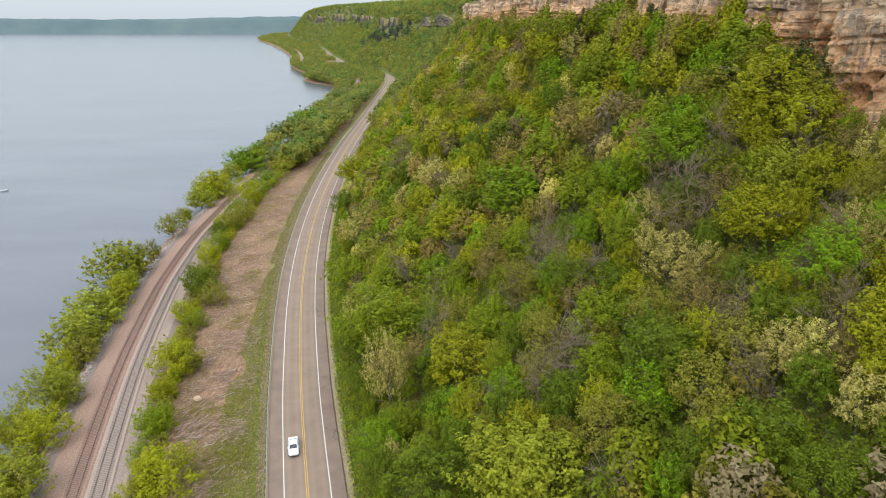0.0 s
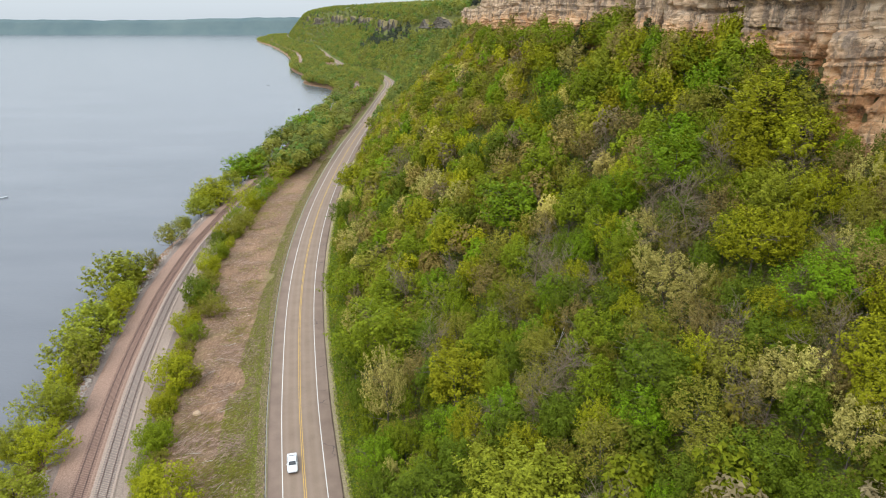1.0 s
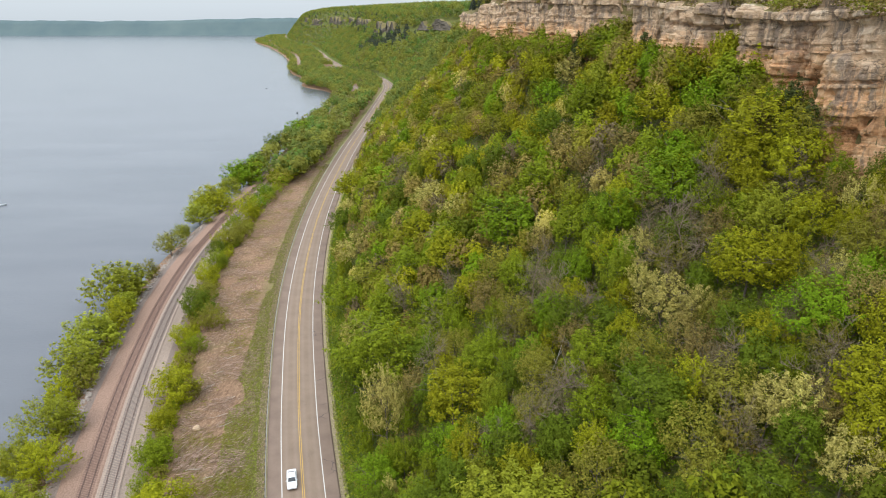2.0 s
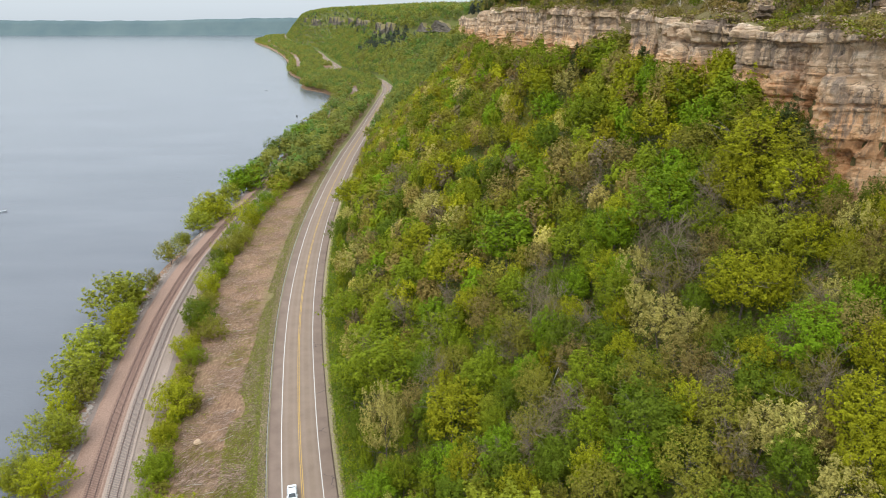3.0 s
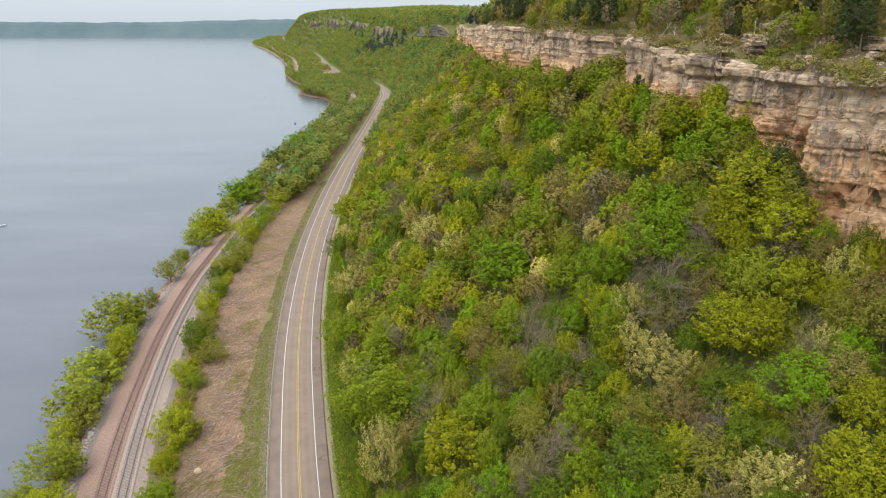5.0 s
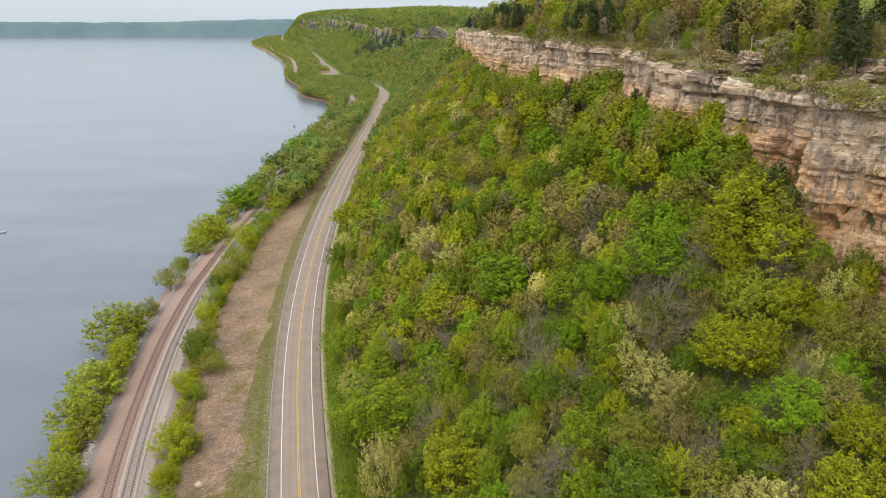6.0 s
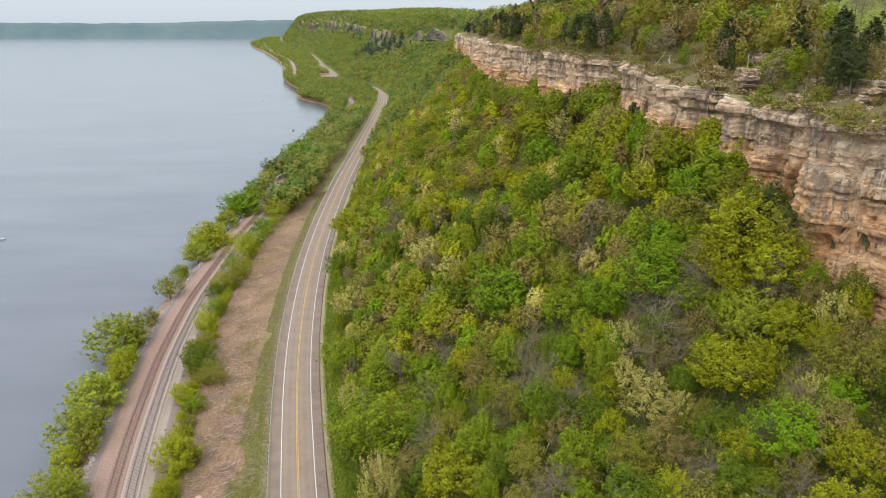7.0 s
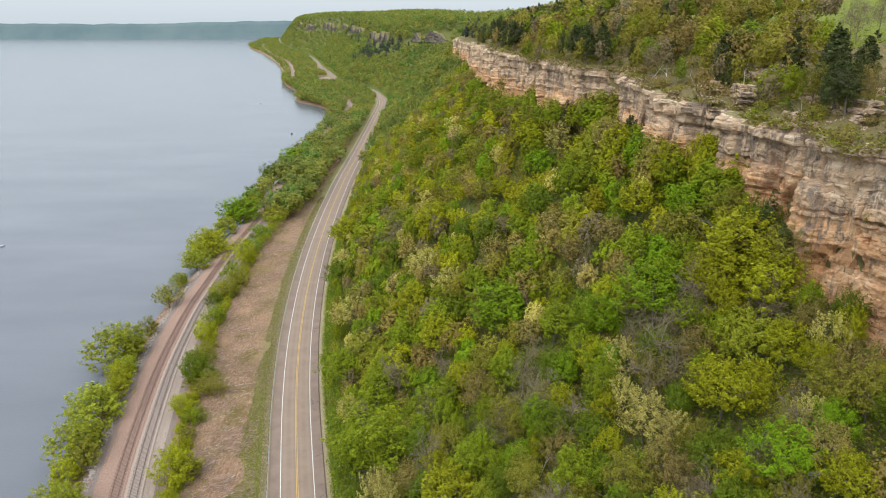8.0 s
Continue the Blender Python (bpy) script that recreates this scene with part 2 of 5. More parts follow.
FAR_ROCK = plain("far_limestone", (0.075, 0.07, 0.06), (0.19, 0.16, 0.125), 0.12, 0.95, 0.1)
GROUND, ASPHALT, WATER, ROCK = ground_material(), road_material(), water_material(), rock_material()
TURF = plain("dry_ledge_turf", (0.12, 0.10, 0.045), (0.30, 0.25, 0.12), 1.2, 0.95, 0.1, bump=0.2)
WHITE_PAINT = plain("white_road_paint", (0.55, 0.53, 0.5), (0.72, 0.71, 0.68), 3.0, 0.7)
YELLOW_PAINT = plain("yellow_road_paint", (0.5, 0.3, 0.055), (0.62, 0.39, 0.09), 3.0, 0.7)
BALLAST_RED = plain("rusty_ballast", (0.19, 0.118, 0.085), (0.39, 0.262, 0.20), 4.0, 0.95, 0.1, bump=0.15)
BALLAST_GREY = plain("grey_ballast", (0.235, 0.176, 0.142), (0.43, 0.338, 0.275), 4.0, 0.95, 0.1, bump=0.15)
TIE_RED = plain("tarred_wood_rusty", (0.13, 0.08, 0.065), (0.24, 0.155, 0.125), 4.0, 0.9, 0.1)
TIE_GREY = plain("weathered_wood_grey", (0.15, 0.12, 0.105), (0.27, 0.225, 0.195), 4.0, 0.9, 0.1)
RAIL_STEEL = plain("rusty_rail_steel", (0.14, 0.085, 0.065), (0.25, 0.17, 0.14), 5.0, 0.55, 0.4, 0.4)
GALVANISED = plain("galvanised_steel", (0.42, 0.43, 0.43), (0.6, 0.61, 0.61), 2.0, 0.45, 0.5, 0.5)
POST_WOOD = plain("treated_wood_post", (0.13, 0.105, 0.08), (0.24, 0.2, 0.155), 4.0, 0.9, 0.1)
RIPRAP = plain("riprap_stone", (0.2, 0.165, 0.14), (0.42, 0.37, 0.33), 1.3, 0.95, 0.1, bump=0.1)
GRASS_BLADE = leaf_material("grass_blade", (0.25, 0.255, 0.06), 0.4, warm=0.05)
# hills across the lake: base colour shifted blue to stand for haze
HAZED_HILL = plain("hazed_far_woods", (0.105, 0.15, 0.16), (0.14, 0.185, 0.185), 0.004, 1.0, 0.0)

# ---- plan ----


def spline(points):
    """A smooth curve through (along, across) points, as a function of the way along."""
    p = np.array(points, float)
    a, b = p[:, 0], p[:, 1]
    s = np.diff(b) / np.diff(a)
    m = np.concatenate([[s[0]], (s[1:] * np.diff(a)[:-1] + s[:-1] * np.diff(a)[1:]) / (a[2:] - a[:-2]), [s[-1]]])

    def f(y):
        y = np.asarray(y, float)
        i = np.clip(np.searchsorted(a, y) - 1, 0, len(a) - 2)
        h = a[i + 1] - a[i]
        u = np.clip((y - a[i]) / h, -0.5, 1.5)
        w = (2 * u**3 - 3 * u**2 + 1) * b[i] + (u**3 - 2 * u**2 + u) * h * m[i] + (3 * u**2 - 2 * u**3) * b[i + 1] + (u**3 - u**2) * h * m[i + 1]
        return np.where(y < a[0], b[0] + (y - a[0]) * m[0], np.where(y > a[-1], b[-1] + (y - a[-1]) * m[-1], w))

    return f


road_x = spline([(-300, 60), (-100, 22), (0, -2), (40, -12.6), (78, -22.6), (93, -26.6), (107, -30.2), (124, -34.2), (146, -39.1), (173, -44.3),
                 (204, -49.1), (245, -54.0), (300, -58.5), (379, -62.6), (517, -66.1), (712, -71.7), (812, -75), (862, -79.4), (935, -93),
                 (1002, -110), (1080, -145), (1157, -187), (1288, -217), (1550, -286), (1941, -381), (2199, -452), (2591, -585), (3328, -806), (4000, -985), (4700, -1150), (5200, -1260)])
rail_x = spline([(-300, 20), (-100, -15), (0, -36), (40, -48.5), (79, -61.4), (95, -66.6), (120, -74.2), (145, -80.6), (167, -85.6), (185, -88.8), (208, -92.2),
                 (233, -94.4), (266, -96.6), (294, -97.5), (340, -98), (420, -99.5), (600, -104), (700, -107), (774, -112), (863, -132), (919, -149),
                 (1040, -207), (1175, -267), (1387, -318), (1689, -397), (2279, -598), (2577, -690), (3328, -900), (4000, -1040), (4700, -1195), (5200, -1300)])
shore_x = spline([(-300, 5), (0, -51), (79, -77), (119, -86.5), (151, -94.5), (176, -99), (204, -103.5), (235, -105.5), (271, -107), (320, -108), (400, -111),
                  (500, -114), (606, -116), (700, -123), (755, -131), (800, -146), (838, -166), (863, -186), (1005, -224), (1099, -262), (1430, -349),
                  (1669, -415), (2305, -621), (3302, -968), (3700, -1065), (4100, -1135), (4508, -1245), (4800, -1290), (5200, -1350)])
foot_x = spline([(-300, 125), (-100, 92), (0, 72), (40, 64), (83, 60), (95, 57.8), (110, 56.6), (126, 53.6), (145, 50), (160, 47), (175, 46.5), (188, 41),
                 (200, 35.5), (225, 29), (250, 22), (268, 23), (300, 20), (365, 17.5), (400, 19), (440, 22), (500, 15), (560, 11), (590, 16), (640, 45), (700, 80), (850, 95), (980, 75),
                 (1090, 20), (1180, -60), (1290, -118), (1550, -195), (1941, -285), (2199, -350), (2591, -515), (3328, -735), (4000, -912), (4700, -1078), (5200, -1190)])
foot_line = foot_x


def foot_x(y):
    """The cliff's foot line, set back where gullies cut into the wall."""
    y = np.asarray(y, float)
    out = foot_line(y)
    for at, half, deep in ((124.5, 3.6, 5.0), (151, 3.0, 2.5), (181, 7.0, 5.5), (216, 4.0, 3.5), (246, 5.0, 3.5)):
        out = out + deep * np.exp(-(((y - at) / half) ** 4))
    return out


foot_z = spline([(-300, 50), (60, 52), (88, 54), (108, 60), (160, 65), (200, 65), (270, 63), (350, 67), (450, 68), (560, 71), (640, 66), (700, 60), (1000, 58), (1290, 56), (2000, 66), (3000, 74), (5200, 74)])
rim_z = spline([(-300, 82), (84, 81), (100, 79.4), (123, 80), (150, 82), (196, 84), (240, 86), (300, 86), (400, 84.5), (450, 84), (575, 84), (650, 76), (700, 72), (1000, 76), (1180, 88), (1290, 88), (1600, 98), (2000, 108), (2500, 116), (3300, 124), (5200, 124)])
LAKE = -4.5


def lattice(ix, iy, seed):
    h = np.sin(ix * 127.1 + iy * 311.7 + seed * 74.7) * 43758.5453
    return h - np.floor(h)


def value_noise(x, y, scale, seed=0):
    x, y = np.asarray(x, float) / scale, np.asarray(y, float) / scale
    ix, iy = np.floor(x), np.floor(y)
    u, v = x - ix, y - iy
    u, v = u * u * (3 - 2 * u), v * v * (3 - 2 * v)
    a, b = lattice(ix, iy, seed), lattice(ix + 1, iy, seed)
    c, d = lattice(ix, iy + 1, seed), lattice(ix + 1, iy + 1, seed)
    return (a * (1 - u) + b * u) * (1 - v) + (c * (1 - u) + d * u) * v - 0.5


def ramped(v, *pairs):
    return np.interp(v, [p[0] for p in pairs], [p[1] for p in pairs])


def rim_line(y):
    """The cliff's uneven upper edge."""
    step = np.floor(y / 4.3 + 1.5 * value_noise(y, 0 * y, 9, 53))
    return rim_z(y) + 2.2 * value_noise(y, 0 * y, 15, 51) + 1.0 * value_noise(y, 0 * y, 5, 52) + (1.6 * (lattice(step, 0 * step, 54) - 0.5)) * (y < 580)


def ground_z(x, y):
    """Height of the land at a place."""
    x, y = np.broadcast_arrays(np.asarray(x, float), np.asarray(y, float))
    xr, xt, xs, xf = road_x(y), rail_x(y), shore_x(y), foot_x(y)
    zf, zr = foot_z(y), rim_line(y)
    d, rough = x - xr, value_noise(x, y, 9, 1) + 0.5 * value_noise(x, y, 4, 2)
    bank = np.clip((x - xs) / np.maximum(xt - 7.0 - xs, 1.0), 0, 1)
    z = np.where(x < xs, np.maximum(LAKE - 0.25 * (xs - x), -12), LAKE + (LAKE * -1 - 2.3) * bank + 0.25 * rough * bank)
    flat = np.clip((x - xt - 9.0) / np.maximum(xr - 7.0 - xt - 9.0, 1.0), 0, 1)
    z = np.where(x > xt - 7.0, -2.3 + 0.0 * x, z)
    z = np.where(x > xt + 9.0, -2.2 + 1.95 * flat**0.8 + rough * 0.5 * np.sin(np.pi * flat), z)
    z = np.where(d > -7.0, -0.12, z)
    u = np.clip((d - 8.0) / np.maximum(xf - xr - 8.0, 1.0), 0, 1)
    hill = -0.4 + (zf + 0.4) * (0.9 * u + 0.1 * u * u) + 3.2 * rough * np.clip(6 * u, 0, 1) * np.clip(6 * (1 - u), 0, 1)
    z = np.where(d > 8.0, hill, z)
    e = x - xf - 2.2 * (y < 700)
    w = ramped(y, (580, 0.8), (650, 45), (5200, 45))
    z = np.where(e > 0, zf + (zr - zf) * np.clip((e - 1.0) / w, 0, 1), z)
    back = np.clip(e - 1.0 - w, 0, None)
    top = ramped(back, (0, 0), (12, 4.5), (30, 11), (70, 13.0), (180, 21), (500, 17), (3000, 8)) + rough * 1.6 * np.clip(back / 6, 0, 1)
    return np.where(e > 1.0 + w, zr + top, z)


# ---- meshes ----


def mesh_of(name, verts, faces, mats, index=None, smooth=False, floats=None):
    """A mesh from arrays: verts (n, 3), faces (m, 3 or 4), materials, one index a face, values a vertex by name."""
    verts, faces = np.asarray(verts, np.float32), np.asarray(faces, np.int32)
    me = bpy.data.meshes.new(name)
    k = faces.shape[1]
    me.vertices.add(len(verts))
    me.vertices.foreach_set("co", verts.ravel())
    me.loops.add(faces.size)
    me.loops.foreach_set("vertex_index", faces.ravel())
    me.polygons.add(len(faces))
    me.polygons.foreach_set("loop_start", np.arange(0, faces.size, k, dtype=np.int32))
    me.polygons.foreach_set("use_smooth", np.full(len(faces), smooth))
    if index is not None:
        me.polygons.foreach_set("material_index", np.asarray(index, np.int32))
    for m in mats if isinstance(mats, (list, tuple)) else [mats]:
        me.materials.append(m)
    for key, value in (floats or {}).items():
        me.attributes.new(key, "FLOAT", "POINT").data.foreach_set("value", np.asarray(value, np.float32).ravel())
    me.update(calc_edges=True)
    return me


def grid_faces(rows, cols, flip=False):
    i = np.arange(rows - 1)[:, None] * cols + np.arange(cols - 1)[None, :]
    f = np.stack([i, i + 1, i + cols + 1, i + cols], -1).reshape(-1, 4)
    return f[:, ::-1] if flip else f


def part(name, data, parent, label="", m=None):
    """A mesh as one object under a thing or a part."""
    ob = new(name, data)
    ob.parent = parent
    if m is not None:
        ob.matrix_local = m
    return tagged(ob, label)


def bm_mesh(name, bm, material):
    me = bpy.data.meshes.new(name)
    bm.to_mesh(me)
    bm.free()
    me.materials.append(material)
    return me


def box_bm(bm, size, at=(0, 0, 0), bevel=0.0):
    r = bmesh.ops.create_cube(bm, size=1.0)
    for v in r["verts"]:
        v.co = Vector((v.co.x * size[0] + at[0], v.co.y * size[1] + at[1], v.co.z * size[2] + at[2]))
    if bevel:
        es = list({e for v in r["verts"] for e in v.link_edges})
        bmesh.ops.bevel(bm, geom=es, offset=bevel, segments=1, affect="EDGES")
    return bm


def box_mesh(name, size, material, at=(0, 0, 0), bevel=0.0):
    return bm_mesh(name, box_bm(bmesh.new(), size, at, bevel), material)


def ribbon(fx, ys, offsets, heights, floats=True):
    """Vertices swept along a plan curve: at every y a section of (offset square to the way, height)."""
    ys = np.asarray(ys, float)
    x = fx(ys)
    t = (fx(ys + 0.5) - fx(ys - 0.5))
    n = np.stack([np.ones_like(t), -t], -1) / np.sqrt(1 + t * t)[:, None]
    o, h = np.asarray(offsets, float), np.asarray(heights, float)
    v = np.zeros((len(ys), len(o), 3))
    v[..., 0] = x[:, None] + n[:, 0:1] * o
    v[..., 1] = ys[:, None] + n[:, 1:2] * o
    v[..., 2] = h
    return v


def swept(name, fx, ys, offsets, heights, mat, attr=None):
    v = ribbon(fx, ys, offsets, heights)
    fl = {attr: np.tile(np.asarray(offsets, float), len(ys))} if attr else None
    return mesh_of(name, v.reshape(-1, 3), grid_faces(len(ys), len(offsets)), mat, floats=fl)


# ---- ground, lake, far shore ----
ys = np.concatenate([np.arange(-300, 40, 12), np.arange(40, 460, 3.5), np.arange(460, 600, 6), np.arange(600, 1400, 12), np.arange(1400, 5261, 45)])


def segment(a, b, k):
    return a[:, None] + (b - a)[:, None] * (np.arange(k) / k)[None, :]


xr, xt, xs, xf = road_x(ys), rail_x(ys), shore_x(ys), foot_x(ys)
xs = np.minimum(xs, xt - 8.5)
cols = np.concatenate([segment(xs - 90, xs, 6), segment(xs, xt - 7, 4), segment(xt - 7, xt + 9, 4), segment(xt + 9.01, xr - 7, 18), segment(xr - 6.99, xr + 7.99, 4),
                       segment(xr + 8.01, xf, 40), segment(xf + 2.0, xf + 3.2, 1), segment(xf + 3.2, xf + 4.0, 1), segment(xf + 4.01, xf + 6, 3), segment(xf + 6, xf + 40, 12), segment(xf + 40, xf + 240, 14), segment(xf + 240, xf + 3001, 9)], 1)
gy = np.repeat(ys[:, None], cols.shape[1], 1)
gz = ground_z(cols, gy)
plateau = np.clip((cols - xf[:, None] - 10) / 30, 0, 1) * (gy < 300)
ground = new("ground", mesh_of("ground", np.stack([cols, gy, gz], -1).reshape(-1, 3), grid_faces(len(ys), cols.shape[1]), GROUND, smooth=True,
                               floats={"road_offset": cols - xr[:, None], "rail_offset": cols - xt[:, None] - 1.5, "plateau": plateau, "bluff_top": np.clip((cols - xf[:, None] - 2) / 2, 0, 1) * (gy < 590)}))
tagged(ground, "wooded bluff slope, brushy clearing and grassy verges", "ground", kind="structure")

wx, wy = np.meshgrid(np.array([-6000, -2500, -900, -300, -60, 200.0]), np.array([-3000, -300, 0, 100, 200, 400, 800, 1600, 3000, 5200.0]))
water = new("water", mesh_of("water", np.stack([wx, wy, np.full_like(wx, LAKE)], -1).reshape(-1, 3), grid_faces(10, 6), WATER))
tagged(water, "calm grey river lake with faint ripples", "lake", kind="structure")

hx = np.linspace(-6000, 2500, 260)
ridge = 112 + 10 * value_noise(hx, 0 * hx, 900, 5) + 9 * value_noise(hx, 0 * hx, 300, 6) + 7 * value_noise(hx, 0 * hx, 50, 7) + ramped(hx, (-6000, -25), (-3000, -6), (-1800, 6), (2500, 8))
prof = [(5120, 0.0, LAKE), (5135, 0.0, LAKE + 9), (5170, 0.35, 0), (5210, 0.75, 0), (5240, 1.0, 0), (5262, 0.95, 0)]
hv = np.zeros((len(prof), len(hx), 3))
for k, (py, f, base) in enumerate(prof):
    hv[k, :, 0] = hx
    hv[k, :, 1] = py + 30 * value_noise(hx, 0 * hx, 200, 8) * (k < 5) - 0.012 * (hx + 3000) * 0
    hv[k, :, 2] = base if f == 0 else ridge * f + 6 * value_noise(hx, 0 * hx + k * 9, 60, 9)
backdrop = new("backdrop", mesh_of("backdrop", hv.reshape(-1, 3), grid_faces(len(prof), len(hx)), HAZED_HILL, smooth=True))
tagged(backdrop, "wooded hills across the lake, blue-green haze painted into their colour", "hills", kind="structure")

# ---- road ----
road_y = np.concatenate([np.arange(-250, 40, 10), np.arange(40, 460, 2.5), np.arange(460, 1300, 8), np.arange(1300, 4700, 30)])
road = new("road", swept("road", road_x, road_y, [-6.3, -6.1, -3.8, -1.9, 0, 1.9, 3.8, 6.0, 6.3], [-0.3, 0, 0.04, 0.08, 0.12, 0.08, 0.04, 0, -0.3], ASPHALT, "road_offset"))
tagged(road, "two-lane highway of worn reddish-grey asphalt", "road", kind="structure")


lot_y = np.arange(1115, 1262, 6.0)
lot = new("pavement", mesh_of("pavement", np.stack([np.stack([road_x(lot_y) - 6 - k * np.sin(np.pi * (lot_y - 1115) / 147) ** 0.6, lot_y, 0 * lot_y + 0.05], -1) for k in (0, 9, 20, 30)], 1).reshape(-1, 3), grid_faces(len(lot_y), 4, True), BALLAST_GREY))
tagged(lot, "pale gravel pull-off beside the distant highway", "pull-off", kind="structure")


def line(name, offset, width, h, mat, ys, label):
    ob = part(name, swept(name, road_x, ys, [offset - width / 2, offset + width / 2], [h, h], mat), road, label)
    return ob


line("edge_line", -3.65, 0.14, 0.05, WHITE_PAINT, road_y, "solid white painted edge line")
line("edge_line", 3.65, 0.14, 0.05, WHITE_PAINT, road_y, "solid white painted edge line")
line("centre_line", -0.16, 0.11, 0.124, YELLOW_PAINT, road_y, "solid yellow painted centre line")
line("centre_line", 0.16, 0.11, 0.124, YELLOW_PAINT, road_y, "solid yellow painted centre line")

# ---- guardrail ----
guard = tagged(new("guardrail"), "galvanised steel guardrail on wooden posts beside the road", "guardrail")
guard_y = np.arange(30, 420, 2.0)
prof_o = np.array([-0.04, 0.05, 0.0, 0.0, 0.05, -0.04, -0.045, -0.045])
prof_h = np.array([0.72, 0.66, 0.6, 0.54, 0.48, 0.42, 0.42, 0.72])
part("beam", swept("beam", road_x, guard_y, -6.45 + prof_o, prof_h - 0.05, GALVANISED), guard, "pale ribbed steel beam")
post_mesh = box_mesh("post", (0.18, 0.2, 0.95), POST_WOOD, (0, 0, 0.12), 0.015)
yy = 32.0
while yy < 300:
    c = ribbon(road_x, [yy], [-6.62], [0])[0, 0]
    part("post", post_mesh, guard, m=pose(c[0], c[1], c[2]))
    yy += 1.905

# ---- railway ----
rail_y = np.concatenate([np.arange(-250, 40, 8), np.arange(40, 460, 3), np.arange(460, 1300, 10), np.arange(1300, 3400, 40)])
bed = new("ballast", swept("ballast", rail_x, rail_y, [-6.2, -4.2, -1.9, -1.6, 0, 1.6, 1.95], [-2.75, -1.95, -1.62, -1.48, -1.49, -1.48, -1.62], BALLAST_RED))
tagged(bed, "rust-brown gravel ballast bed along the lakeside track", "ballast", kind="structure")
bed2 = new("ballast", swept("ballast", rail_x, rail_y, [1.95, 2.2, 3.95, 5.7, 5.95, 7.0, 9.3], [-1.62, -1.5, -1.49, -1.5, -1.75, -2.1, -2.35], BALLAST_GREY))
tagged(bed2, "pale grey gravel ballast and service track", "ballast", kind="structure")


def railway(offset, tie_mat, label, tie_step):
    track = tagged(new("railway_track"), label, "railway track", "railway tracks by the lake", "")
    o, h = np.array([-0.07, -0.035, -0.035, 0.035, 0.035, 0.07]), np.array([-1.45, -1.45, -1.3, -1.3, -1.45, -1.45])
    for side in (-0.7525, 0.7525):
        part("rail", swept("rail", rail_x, rail_y, offset + side + o, h, RAIL_STEEL), track, "rusty steel rail with a worn top")
    tie = box_mesh("tie", (2.6, 0.23, 0.2), tie_mat, (0, 0, 0), 0.02)
    y, k, vs, fs = 74.0, 0, [], []
    cube = np.array([(-1.3, -0.115, -0.1), (1.3, -0.115, -0.1), (1.3, 0.115, -0.1), (-1.3, 0.115, -0.1), (-1.3, -0.115, 0.1), (1.3, -0.115, 0.1), (1.3, 0.115, 0.1), (-1.3, 0.115, 0.1)])
    cf = np.array([(0, 3, 2, 1), (4, 5, 6, 7), (0, 1, 5, 4), (1, 2, 6, 5), (2, 3, 7, 6), (3, 0, 4, 7)])
    rng = np.random.default_rng(int(offset * 10) + 3)
    while y < 430:
        t = float(rail_x(y + 0.5) - rail_x(y - 0.5))
        ca = math.atan(-t) + float(rng.normal(0, 0.008))
        c = ribbon(rail_x, [y], [offset], [-1.53])[0, 0]
        if k < 150:
            part("tie", tie, track, m=Matrix.Translation(c) @ Matrix.Rotation(ca, 4, "Z"))
        else:
            r = np.array([(math.cos(ca), -math.sin(ca), 0), (math.sin(ca), math.cos(ca), 0), (0, 0, 1)])
            fs.append(cf + 8 * len(vs))
            vs.append(cube @ r.T + np.array(c))
        y += tie_step / math.sqrt(1 + t * t)
        k += 1
    rest = part("sleeper_run", mesh_of("sleeper_run", np.concatenate(vs), np.concatenate(fs), tie_mat), track)
    tagged(rest, kind="stuff")
    return track


railway(0.0, TIE_RED, "single railway track on rust-brown ties beside the lake", 0.5)
railway(3.95, TIE_GREY, "railway track on weathered grey ties and pale ballast", 0.5)

# ---- cliff ----


